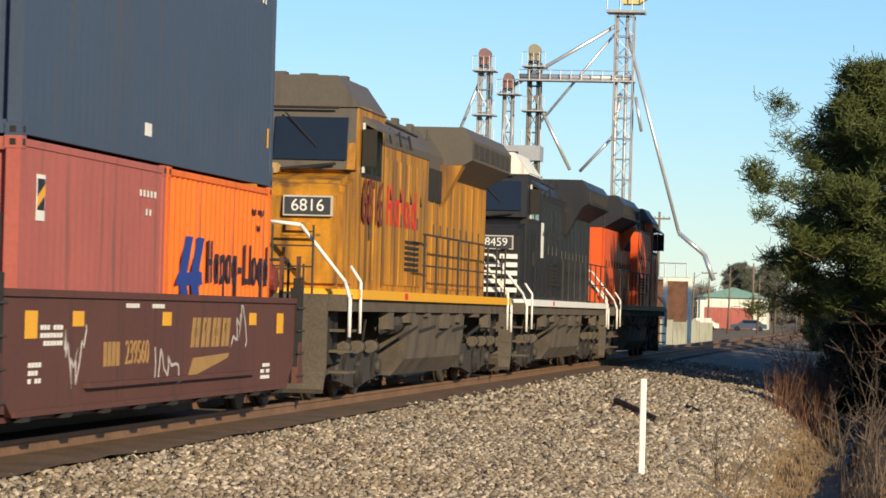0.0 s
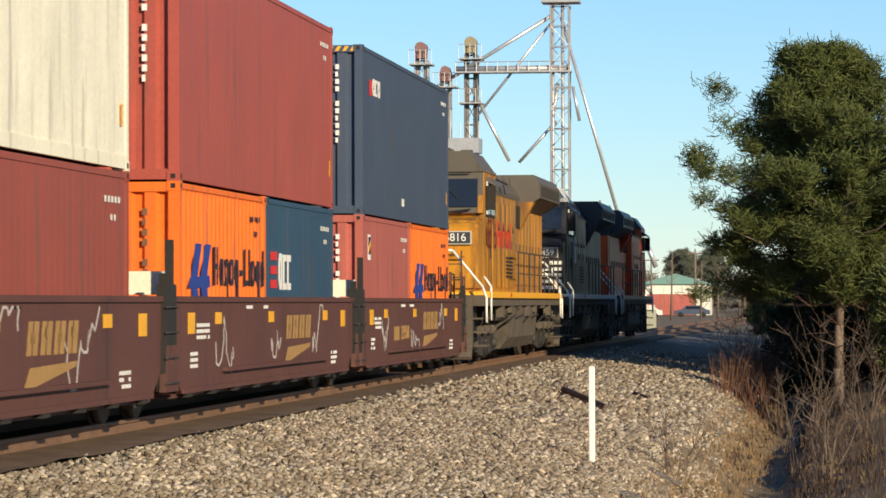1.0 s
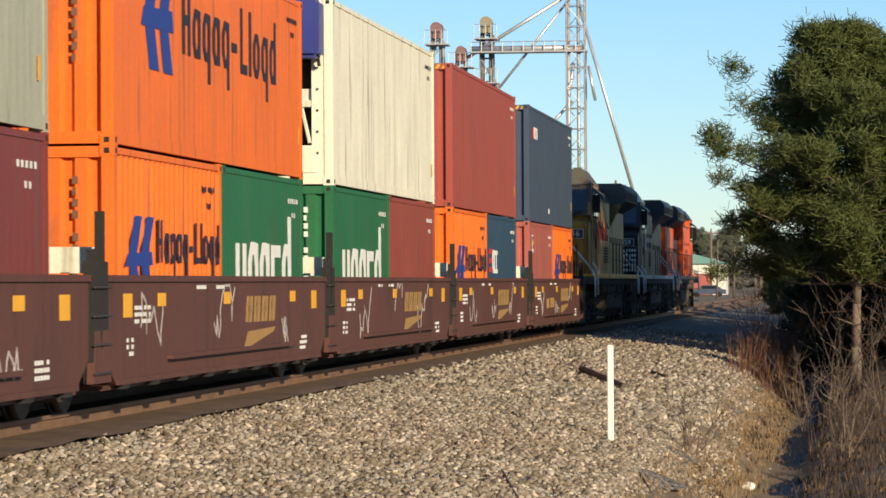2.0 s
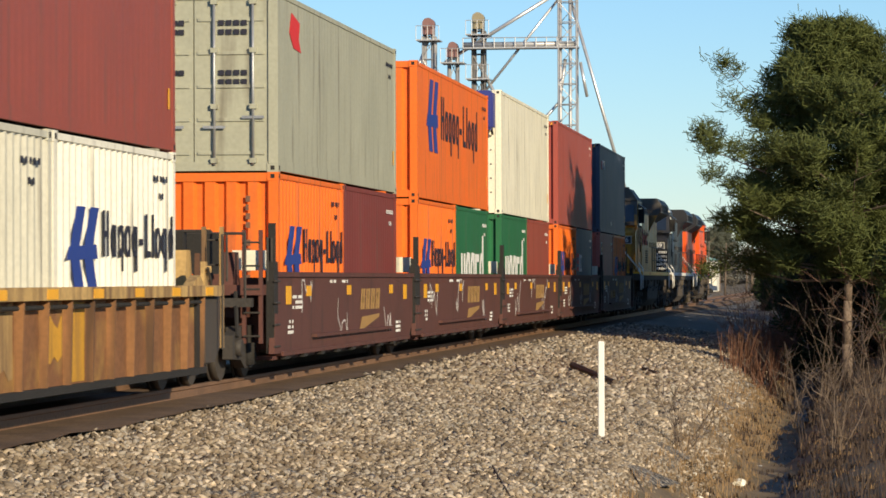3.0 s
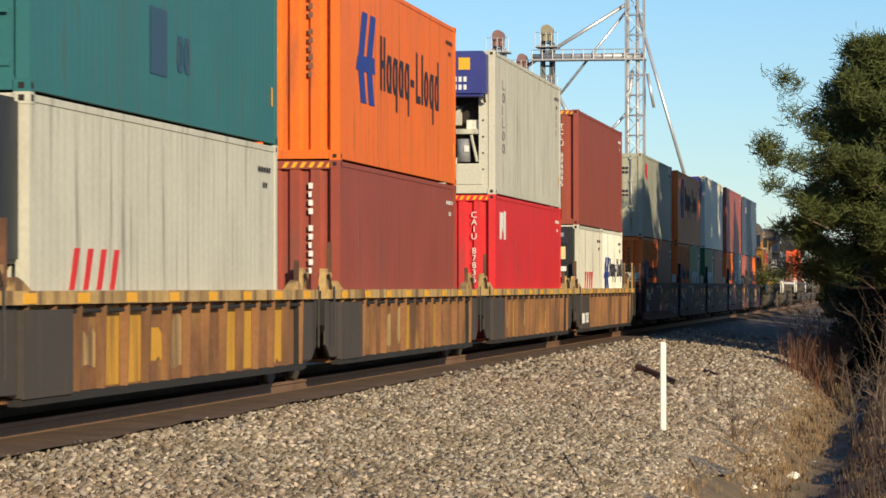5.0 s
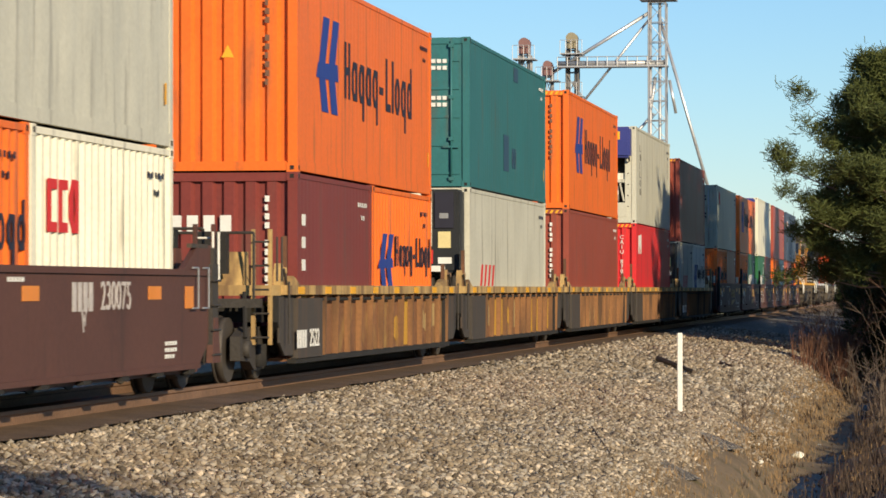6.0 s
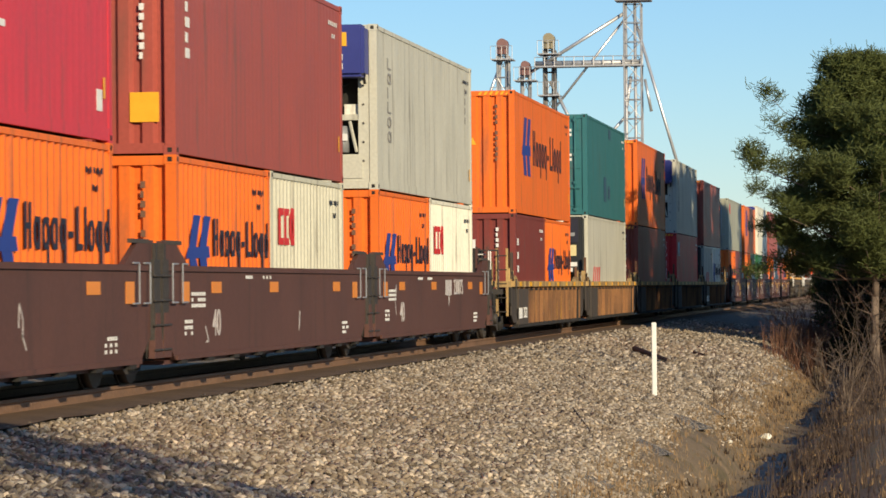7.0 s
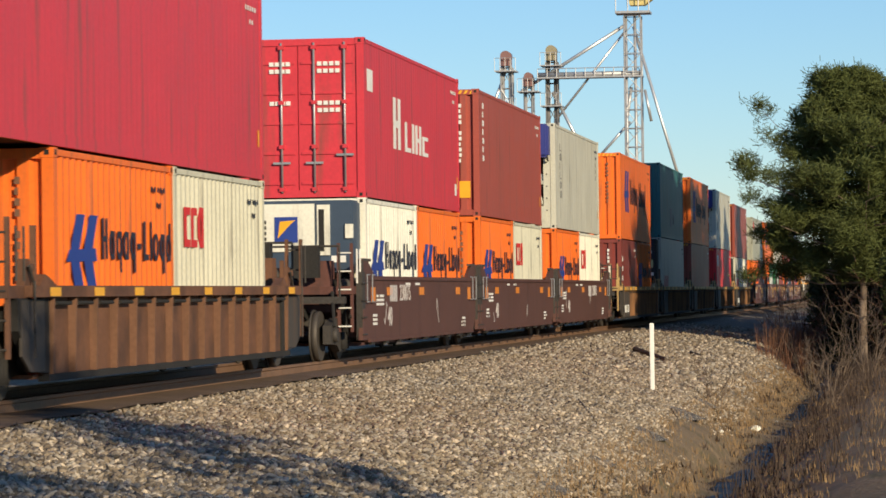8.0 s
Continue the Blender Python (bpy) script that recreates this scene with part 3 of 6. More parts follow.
# ---- containers ----
def corrugation(bm, axis_at, a0, a1, z0, z1, depth, pitch, side):
    """A wall of trapezoid folds from a0 to a1 along y; side is its outward sign on x."""
    n = max(1, int(round((a1 - a0) / pitch)))
    p = (a1 - a0) / n
    pts = []
    for i in range(n):
        y = a0 + i * p
        pts += [(axis_at, y), (axis_at, y + p * 0.26), (axis_at - side * depth, y + p * 0.5), (axis_at - side * depth, y + p * 0.76)]
    pts.append((axis_at, a1))
    if side < 0:
        pts = pts[::-1]
    sheet(bm, pts, z0, z1)


def end_folds(bm, y, out, x0, x1, z0, z1, depth, pitch):
    n = max(1, int(round((x1 - x0) / pitch)))
    p = (x1 - x0) / n
    pts = []
    for i in range(n):
        x = x0 + i * p
        pts += [(x, y), (x + p * 0.45, y), (x + p * 0.6, y - out * depth), (x + p * 0.85, y - out * depth)]
    pts.append((x1, y))
    if out > 0:
        pts = pts[::-1]
    sheet(bm, pts, z0, z1)


HW = 1.219


def loop(bm, x0, x1, y0, y1, z0, z1, sy, sz):
    """A flat ring with cut corners."""
    def ring(a0, a1, b0, b1, c):
        p, q = (a1 - a0) * c, (b1 - b0) * c
        return [(a0 + p, b0), (a1 - p, b0), (a1, b0 + q), (a1, b1 - q), (a1 - p, b1), (a0 + p, b1), (a0, b1 - q), (a0, b0 + q)]
    o, i = ring(y0, y1, z0, z1, 0.28), ring(y0 + sy, y1 - sy, z0 + sz, z1 - sz, 0.25)
    for k in range(8):
        j = (k + 1) % 8
        prism(bm, [o[k], o[j], i[j], i[k]], "x", x0, x1)


def letter_bars(parent, word, x, y, z, h, material, label, w=0.3, s=0.11, gap=0.07):
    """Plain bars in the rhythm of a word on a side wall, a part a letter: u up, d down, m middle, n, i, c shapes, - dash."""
    for ch in word:
        bm = bmesh.new()
        lo, hi = {"u": (0, 1.0), "d": (-0.32, 0.68), "-": (0.28, 0.42), "i": (0, 1.0), "U": (0, 1.0), "L": (0, 1.0)}.get(ch, (0, 0.68))
        t = x + 0.006
        ww = s if ch == "i" else w
        if ch == "-":
            box(bm, x, t, y, y + w * 0.8, z + lo * h, z + hi * h)
        elif ch == "L":
            box(bm, x, t, y, y + s, z, z + h)
            box(bm, x, t, y + s, y + w, z, z + 0.15 * h)
        elif ch == "i":
            box(bm, x, t, y, y + s, z, z + h)
        elif ch == "U":
            box(bm, x, t, y, y + s, z, z + h)
            box(bm, x, t, y + w - s, y + w, z, z + h)
            box(bm, x, t, y + s, y + w - s, z + 0.42 * h, z + 0.56 * h)
        elif ch == "c":
            box(bm, x, t, y, y + s, z, z + 0.68 * h)
            box(bm, x, t, y + s, y + w, z, z + 0.13 * h)
            box(bm, x, t, y + s, y + w, z + 0.55 * h, z + 0.68 * h)
        elif ch == "n":
            box(bm, x, t, y, y + s, z, z + 0.68 * h)
            box(bm, x, t, y + w - s, y + w, z, z + 0.68 * h)
            box(bm, x, t, y + s, y + w - s, z, z + 0.13 * h)
        else:
            loop(bm, x, t, y, y + w, z, z + 0.70 * h, s, 0.13 * h)
            if ch != "o":
                box(bm, x, t - 0.001, y + w - s, y + w, z + lo * h, z + (h if ch == "u" else 0.69 * h))
        part("letter", bm, material, parent, label)
        y += ww + gap


def emblem(parent, x, y, z, h, material, wide=1.7):
    """Two tall bent strokes joined by a bar."""
    w = h * wide
    bm = bmesh.new()
    for k in (0.0, 0.42):
        prism(bm, [(y + k * w, z + 0.44 * h), (y + (k + 0.26) * w, z + 0.44 * h), (y + (k + 0.48) * w, z + h), (y + (k + 0.22) * w, z + h)], "x", x, x + 0.006)
        prism(bm, [(y + (k + 0.14) * w, z), (y + (k + 0.42) * w, z), (y + (k + 0.26) * w, z + 0.44 * h), (y + k * w, z + 0.44 * h)], "x", x, x + 0.006)
    prism(bm, [(y - 0.10 * w, z + 0.34 * h), (y + 0.86 * w, z + 0.36 * h), (y + 0.82 * w, z + 0.54 * h), (y - 0.02 * w, z + 0.50 * h)], "x", x + 0.001, x + 0.008)
    return part("emblem", bm, material, parent, "blue emblem")


def container(u, z0, L, H, colour, end="folds", marks="", label="", smooth=False, code=""):
    """A steel shipping container whose end at y = 0 looks back along the train."""
    mat = P[colour]
    t = thing("shipping_container", label, "container", "containers on the train")
    sd = 0.008 if smooth else (0.003 if L > 7 or colour in ("pinkred", "green", "brown", "maroon", "blue") else 0.036)
    for s in (1, -1):
        made("side_panel", mat, t, corrugation, s * (HW - 0.012), 0.15, L - 0.15, 0.15, H - 0.07, sd, 0.9 if smooth else 0.275, s)
        cell("top_rail", mat, t, *sorted((s * HW, s * (HW - 0.06))), 0.16, L - 0.16, H - 0.09, H - 0.02)
        cell("bottom_rail", mat, t, *sorted((s * HW, s * (HW - 0.06))), 0.16, L - 0.16, 0.02, 0.17)
    made("roof_panel", mat, t, box, -HW + 0.05, HW - 0.05, 0.08, L - 0.08, H - 0.06, H - 0.03)
    cell("floor", DARK, t, -HW + 0.06, HW - 0.06, 0.06, L - 0.06, 0.05, 0.14)
    for x in (1, -1):
        for y0, y1 in ((0.0, 0.15), (L - 0.15, L)):
            cell("corner_post", mat, t, *sorted((x * (HW - 0.002), x * (HW - 0.14))), y0 + 0.003, y1 - 0.003, 0.12, H - 0.12)
            for za in (0, H - 0.118):
                bm = bmesh.new()
                ya, yb = (y0 - 0.004, y0 + 0.174) if y0 < 1 else (L - 0.174, L + 0.004)
                box(bm, *sorted((x * (HW + 0.004), x * (HW - 0.16))), ya, yb, za, za + 0.118)
                c = part("corner_casting", bm, mat, t)
                # dark patch on the casting's face in place of its shaded opening
                made("hole", DARK, c, box, *sorted((x * (HW + 0.002), x * (HW + 0.007))), ya + 0.05, yb - 0.05, za + 0.03, za + 0.09)
                if y0 < 1:
                    made("hole", DARK, c, box, *sorted((x * (HW - 0.05), x * (HW - 0.11))), ya - 0.003, ya + 0.01, za + 0.03, za + 0.09)
    made("end_panel", mat, t, end_folds, L - 0.02, 1, -HW + 0.13, HW - 0.13, 0.12, H - 0.1, 0.045, 0.25)
    cell("end_header", mat, t, -HW + 0.15, HW - 0.15, 0.01, 0.12, H - 0.13, H - 0.01)
    cell("end_sill", mat, t, -HW + 0.15, HW - 0.15, 0.01, 0.12, 0.02, 0.15)
    if end == "folds":
        made("end_panel", mat, t, end_folds, 0.03, -1, -HW + 0.13, HW - 0.13, 0.14, H - 0.12, 0.06, 0.30)
        letter_column(t, H, code, FADED if colour in ("orange", "stone", "white", "cream", "grey") else MARKWHITE)
        if colour in ("orange", "red"):
            made("warning_sign", REFLECT, t, prism, [(0.12, 1.62), (0.30, 1.62), (0.21, 1.80)], "y", 0.022, 0.028)
        if marks == "tex":
            for k in range(4):
                cell("end_letter", MARKWHITE, t, -0.62 + k * 0.24, -0.46 + k * 0.24, 0.020, 0.028, 1.72, 1.98, label="white bar of a short name")
            for k in range(3):
                cell("side_letter", MARKWHITE, t, HW - 0.008, HW - 0.002, 0.35, 0.6, 1.2 + k * 0.32, 1.36 + k * 0.32, label="white bar of a short name")
        if L > 7 and H > 2.7:
            for k in range(6):
                made("hazard_stripe", REFLECT, t, prism, [(0.35 + k * 0.13, H - 0.11), (0.41 + k * 0.13, H - 0.11), (0.46 + k * 0.13, H - 0.03), (0.40 + k * 0.13, H - 0.03)], "y", 0.002, 0.011)
    elif end == "doors":
        for s in (1, -1):
            bm = bmesh.new()
            box(bm, *sorted((s * 0.008, s * (HW - 0.15))), 0.035, 0.09, 0.15, H - 0.13)
            door = part("door", bm, mat, t)
            for k in range(5):
                zz = 0.25 + k * (H - 0.5) / 4.4
                cell("door_rib", mat, door, *sorted((s * 0.06, s * (HW - 0.2))), 0.012, 0.036, zz, zz + 0.05)
            for xr in (0.30, 0.86):
                made("lock_rod", GREYSTEEL if colour != "teal" else mat, door, rod, (s * xr, -0.012, 0.10), (s * xr, -0.012, H - 0.08), 0.021)
                cell("lock_handle", GREYSTEEL if colour != "teal" else mat, door, s * xr - 0.16, s * xr + 0.16, -0.03, -0.012, 0.62 + 0.14 * (xr > 0.5), 0.66 + 0.14 * (xr > 0.5))
                for zz in (0.13, 0.9, 1.7, H - 0.2):
                    cell("rod_bracket", mat, door, s * xr - 0.05, s * xr + 0.05, -0.036, 0.036, zz, zz + 0.07)
            bm = bmesh.new()
            for row in range(4 if s > 0 else 3):
                zz = H - 0.5 - row * 0.13 - (0.45 if row > 1 else 0)
                for k in range(4):
                    box(bm, 0.36 + k * 0.11, 0.44 + k * 0.11, 0.006, 0.03, zz, zz + 0.075) if s > 0 else box(bm, -0.52 + k * 0.10, -0.44 + k * 0.10, 0.006, 0.03, zz, zz + 0.075)
            tagged(part("door_markings", bm, MARKBLACK if colour == "olive" else MARKWHITE, door, "rows of small markings"), kind="stuff")
    elif end == "reefer":
        reefer_end(t, H, mat)
    if end == "genset":
        made("end_panel", mat, t, end_folds, 0.03, -1, -HW + 0.13, HW - 0.13, 0.14, H - 0.12, 0.05, 0.30)
        genset(t, H, colour)
    side_marks(t, L, H, marks)
    train.append((t, u, z0, 0))
    return t


def letter_column(t, H, text="", ink=None):
    """The code painted down an end wall: its characters where they can be made out, else plain bars."""
    if text:
        for k, ch in enumerate(text):
            if ch != " ":
                digits(ch, 0.17, MARKWHITE, t, facing_back(0.78, 0.022, H - 0.42 - k * 0.145), "end_code", "white painted code character")
        return
    bm = bmesh.new()
    for k in range(11):
        if k in (4,):
            continue
        z = H - 0.42 - k * 0.125
        box(bm, 0.745, 0.81 - 0.02 * (k % 3 == 1), 0.022, 0.027, z, z + 0.085)
    tagged(part("end_code", bm, ink or MARKWHITE, t, "column of small code bars"), kind="stuff")


def reefer_end(t, H, mat):
    """The machinery end of a refrigerated container: framed recess, fan deck, compressor and coils."""
    cell("machine_recess", DARK, t, -HW + 0.15, HW - 0.15, 0.32, 0.36, 0.15, H - 0.13)
    for s in (1, -1):
        cell("machine_frame", mat, t, *sorted((s * (HW - 0.15), s * (HW - 0.34))), 0.02, 0.33, 0.15, H - 0.13)
    cell("machine_panel", mat, t, -HW + 0.34, HW - 0.34, 0.02, 0.33, 0.15, 0.62)
    cell("fan_panel", mat, t, -HW + 0.34, HW - 0.34, 0.05, 0.33, H - 0.55, H - 0.14, label="white fan panel")
    cell("shelf", mat, t, -HW + 0.34, HW - 0.34, 0.04, 0.33, 1.22, 1.32)
    made("compressor", surface("grey_compressor", (0.32, 0.33, 0.34), 0.5, 0.3), t, rod, (0.55, 0.18, 0.66), (0.55, 0.18, 1.12), 0.14, 14)
    made("motor", STEEL, t, rod, (-0.1, 0.2, 0.82), (0.3, 0.2, 0.82), 0.15, 12)
    cell("control_box", P["white"], t, 0.05, 0.5, 0.05, 0.3, 1.40, 1.78)
    cell("control_box", MARKBLUE, t, -0.7, -0.1, 0.05, 0.3, 1.36, 1.9, label="blue control box")
    made("coil", GREYSTEEL, t, rod, (-0.75, 0.16, 0.7), (-0.75, 0.16, 1.15), 0.10, 10)
    cell("white_tray", P["white"], t, -0.3, 0.42, 0.1, 0.31, 0.62, 0.74)
    for k in range(5):
        made("pipe", GREYSTEEL, t, rod, (-0.7 + k * 0.2, 0.12, 0.66), (-0.55 + k * 0.22, 0.2, 1.18), 0.02, 6)
        made("pipe", DARK if k % 2 else GREYSTEEL, t, rod, (-0.6, 0.1 + 0.03 * k, 0.75 + k * 0.08), (0.36, 0.12, 0.72 + k * 0.1), 0.018, 6)
    cell("gauge_plate", MARKWHITE, t, 0.58, 0.68, 0.02, 0.04, 0.86, 0.98)
    cell("brace_panel", P["white"], t, 0.62, HW - 0.34, 0.1, 0.31, 1.32, 1.5)
    made("strut", mat, t, rod, (0.84, 0.06, 0.66), (0.72, 0.06, 1.2), 0.03, 6)
    cell("base_skirt", mat, t, -0.9, 0.95, 0.0, 0.02, 0.2, 0.58)
    for k in range(6):
        made("bolt", STEEL, t, rod, (HW - 0.25, 0.022, 0.5 + k * 0.33), (HW - 0.25, 0.008, 0.5 + k * 0.33), 0.022, 6)
    made("cable", DARK, t, rod, (0.8, 0.0, 1.9), (-0.5, 0.0, 1.25), 0.02, 6)
    bm = bmesh.new()
    box(bm, -1.08, 1.08, -0.55, 0.0, H - 0.95, H - 0.04)
    bmesh.ops.bevel(bm, geom=bm.edges[:], offset=0.06, segments=2, affect='EDGES')
    gen = part("generator", bm, surface("blue_casing", (0.035, 0.045, 0.22), 0.5), t, "blue generator hung over the machinery")
    cell("sticker", MARKWHITE, gen, -0.35, 0.25, -0.562, -0.545, H - 0.45, H - 0.16)
    for k in range(4):
        cell("sticker", MARKWHITE, gen, 0.35 + k * 0.1, 0.41 + k * 0.1, -0.562, -0.545, H - 0.66, H - 0.56)
        cell("sticker", MARKWHITE, gen, 0.35 + k * 0.1, 0.41 + k * 0.1, -0.562, -0.545, H - 0.82, H - 0.72)
    cell("sticker", MARKRED, gen, -0.1, 0.2, -0.562, -0.545, H - 0.58, H - 0.54)
    cell("sticker", REFLECT, gen, 0.55, 0.78, -0.562, -0.545, H - 0.42, H - 0.18)
    made("hose", DARK, gen, rod, (0.95, -0.5, H - 0.3), (1.02, -0.1, H - 1.05), 0.03, 6)
    bm = bmesh.new()
    prism(bm, [(0.24, 0.32), (0.48, 0.32), (0.36, 0.54)], "y", 0.006, 0.018)
    part("warning_sign", bm, REFLECT, t, "yellow warning triangle")


def genset(t, H, colour):
    """A clip-on generator hung on the container's end."""
    if colour == "white":
        body, panel = surface("slate_blue_paint", (0.045, 0.07, 0.11), 0.5), P["white"]
    else:
        body, panel = surface("black_casing", (0.02, 0.022, 0.025), 0.5), P["cream"]
    bm = bmesh.new()
    box(bm, -1.1, 1.12, -0.75, 0.0, 1.25, H - 0.06)
    bmesh.ops.bevel(bm, geom=bm.edges[:], offset=0.04, segments=2, affect='EDGES')
    g = part("generator", bm, body, t, "clip-on generator casing")
    if colour == "white":
        cell("door_panel", panel, g, -0.95, 0.42, -0.785, -0.745, 1.62, H - 0.12, label="white service panel")
        cell("sticker", MARKBLUE, g, -0.3, 0.12, -0.795, -0.783, 1.78, 2.24)
        prism_sticker = bmesh.new()
        prism(prism_sticker, [(-0.24, 1.86), (0.0, 2.12), (0.08, 2.18), (-0.2, 2.16)], "y", -0.80, -0.794)
        part("sticker", prism_sticker, REFLECT, g, "yellow leaf mark")
        cell("louvre_frame", panel, g, 0.47, 0.70, -0.785, -0.745, 1.55, H - 0.14)
        cell("louvre", DARK, g, 0.50, 0.60, -0.795, -0.78, 1.62, H - 0.22)
        cell("switch_box", panel, g, 0.98, 1.12, -0.80, -0.74, 1.85, 2.1)
    else:
        cell("door_panel", panel, g, -0.6, 0.60, -0.785, -0.745, 1.75, H - 0.10, label="cream service panel")
        cell("control_panel", MARKBLACK, g, 0.66, 1.02, -0.785, -0.745, 2.1, H - 0.12)
        cell("gauge", GREYSTEEL, g, 0.75, 0.92, -0.795, -0.784, 2.28, 2.38)
        cell("sticker", surface("pale_yellow_label", (0.72, 0.6, 0.3), 0.6), g, 0.72, 0.96, -0.765, -0.745, 1.72, 2.03)
        cell("sticker", MARKRED, g, 0.36, 0.62, -0.765, -0.745, 1.42, 1.68)
        cell("sticker", MARKWHITE, g, 0.35, 0.85, -0.765, -0.745, 1.27, 1.38)
    for k in range(3):
        for i in range(3):
            cell("vent", DARK, g, 0.18 + i * 0.12, 0.26 + i * 0.12, -0.80, -0.784, 2.02 + k * 0.13, 2.11 + k * 0.13) if colour != "white" else None
    cell("sticker", MARKWHITE, g, 0.72, 0.98, -0.765, -0.745, 1.42, 1.54)
    for k in range(5):
        cell("grille_bar", DARK, g, -0.85, -0.45, -0.797, -0.784, 1.72 + k * 0.1, 1.78 + k * 0.1)
    made("hose", DARK, g, rod, (0.95, -0.4, 1.3), (0.5, -0.5, 0.65), 0.03, 6)
    made("fuel_tank", STEEL, g, rod, (-0.8, -0.4, 0.95), (0.6, -0.4, 0.95), 0.24, 12)
    for x in (-0.9, 0.95):
        cell("bracket", STEEL, g, x - 0.05, x + 0.05, -0.5, 0.0, 0.55, 1.26)


def side_marks(t, L, H, marks):
    x = HW - 0.008
    xr = HW + 0.001
    if marks == "emblem20":
        emblem(t, x, 0.72, 0.98, 0.86, MARKBLUE)
        letter_bars(t, "Umdmd-Liodu", x, 2.25, 1.32, 0.50, MARKBLACK, "dark bar of a lettered name", 0.27, 0.085, 0.09)
    elif marks == "emblem40":
        emblem(t, x, 1.6, 0.95, 1.4, MARKBLUE, 1.3)
        letter_bars(t, "Umdmd-Liodu", x, 3.7, 1.25, 0.86, MARKBLACK, "dark bar of a lettered name", 0.47, 0.15, 0.15)
    elif marks == "column":
        for k in range(7):
            cell("letter", MARKWHITE, t, x, x + 0.006, 0.62, 0.86 - 0.1 * (k % 2), H - 0.42 - k * 0.2, H - 0.29 - k * 0.2, label="white bar of a lettered column")
        cell("caution_plate", REFLECT, t, 0.62, 1.0, 0.016, 0.028, 0.42, 0.8, label="yellow caution plate")
    elif marks == "uas":
        letter_bars(t, "nmmcu", x, 0.9, 0.72, 1.30, MARKWHITE, "large white bar of a lettered name", 0.72, 0.24, 0.14)
    elif marks == "kay":
        letter_bars(t, "U", x, 3.3, 1.02, 0.98, MARKWHITE, "white bar of a lettered name", 0.85, 0.3, 0.3)
        letter_bars(t, "LiUc", x, 4.7, 1.02, 0.58, MARKWHITE, "white bar of a lettered name", 0.75, 0.26, 0.16)
        cell("sticker", MARKWHITE, t, x, x + 0.006, 0.35, 0.95, 1.95, 2.35)
        cell("sticker", MARKWHITE, t, x, x + 0.006, L - 0.7, L - 0.45, 0.35, 0.6)
    elif marks == "oo2":
        bm = bmesh.new()
        prism(bm, [(0.75, 2.55), (1.3, 2.55), (1.3, 2.12), (1.1, 2.25), (1.0, 2.0), (0.75, 2.0)], "x", x, x + 0.006)
        part("emblem", bm, MARKWHITE, t, "white block of an emblem")
        cell("emblem", MARKWHITE, t, x, x + 0.006, 1.4, 1.68, 2.0, 2.58, label="white bar of an emblem")
    elif marks == "cca":
        letter_bars(t, "ccm", x, 0.62, 1.52, 0.80, MARKRED, "red bar of a short name", 0.36, 0.14, 0.06)
    elif marks == "tri":
        for k, ch in enumerate("LmiLom"):
            letter_bars(t, ch, x, 1.15, H - 0.72 - k * 0.26, 0.2 if ch in "Li" else 0.28, GREYMARK, "faded bar of a lettered column", 0.42, 0.09, 0.0)
        for k in range(4):
            cell("letter", GREYMARK, t, x, x + 0.006, L - 1.0, L - 0.9, H - 0.62 - k * 0.2, H - 0.48 - k * 0.2, label="faded bar of a lettered column")
    elif marks == "oo":
        bm = bmesh.new()
        prism(bm, [(1.0, 2.05), (1.35, 1.85), (2.0, 1.82), (1.8, 2.0), (1.9, 2.25), (1.2, 2.35)], "x", x, x + 0.006)
        part("emblem", bm, MARKRED, t, "red flower emblem")
    elif marks == "ym":
        bm = bmesh.new()
        for k in range(4):
            y = 1.5 + k * 0.55
            prism(bm, [(y, 1.0), (y + 0.2, 1.0), (y + 0.42, 1.42), (y + 0.22, 1.42)], "x", x, x + 0.006)
        part("lettering", bm, MARKRED, t, "red slanted bars")
    elif marks == "stripe":
        bm = bmesh.new()
        for k in range(3):
            box(bm, x, x + 0.006, 0.35, 0.85, 1.3 + k * 0.2, 1.42 + k * 0.2)
        part("lettering", bm, MARKRED, t, "red and white flag bars")
        letter_bars(t, "mcc", x, 1.0, 1.28, 0.75, MARKWHITE, "white bar of a short name")
    elif marks == "flag":
        cell("sticker", MARKWHITE, t, x, x + 0.006, 0.62, 0.92, 1.82, 2.26)
        cell("sticker", MARKBLACK, t, x + 0.004, x + 0.009, 0.64, 0.90, 1.92, 2.22)
        made("sticker", REFLECT, t, prism, [(0.64, 1.95), (0.90, 2.07), (0.90, 2.17), (0.64, 2.05)], "x", x + 0.008, x + 0.013)
    elif marks == "eek":
        letter_bars(t, "mcm", x, 1.2, 2.1, 0.42, MARKWHITE, "white bar of a short name", 0.28, 0.1, 0.05)
        cell("sticker", MARKRED, t, x, x + 0.006, 0.85, 1.15, 2.08, 2.35)
        cell("sticker", MARKWHITE, t, x, x + 0.006, 5.0, 5.3, 0.28, 0.42)
    elif marks == "teal":
        cell("sticker", P["blue"], t, x, x + 0.006, 5.0, 5.8, 0.5, 1.25)
        cell("sticker", P["blue"], t, x, x + 0.006, 6.6, 7.3, 2.45, 2.75)
        letter_bars(t, "mm", x, 6.3, 0.6, 0.6, P["blue"], "blue bar of a short name")
    # the small codes every container carries near the upper far corner of its side
    bm = bmesh.new()
    ink = t.children[0].data.materials[0].name
    for k in range(5):
        box(bm, xr, xr + 0.004, L - 1.25 + k * 0.17, L - 1.17 + k * 0.17, H - 0.38, H - 0.31)
    for k in range(2):
        box(bm, xr, xr + 0.004, L - 0.95 + k * 0.17, L - 0.88 + k * 0.17, H - 0.58, H - 0.51)
    tagged(part("side_code", bm, MARKBLACK if any(w in ink for w in ("cream", "white", "grey", "stone", "orange")) else MARKWHITE, t, "small code marks"), kind="stuff")
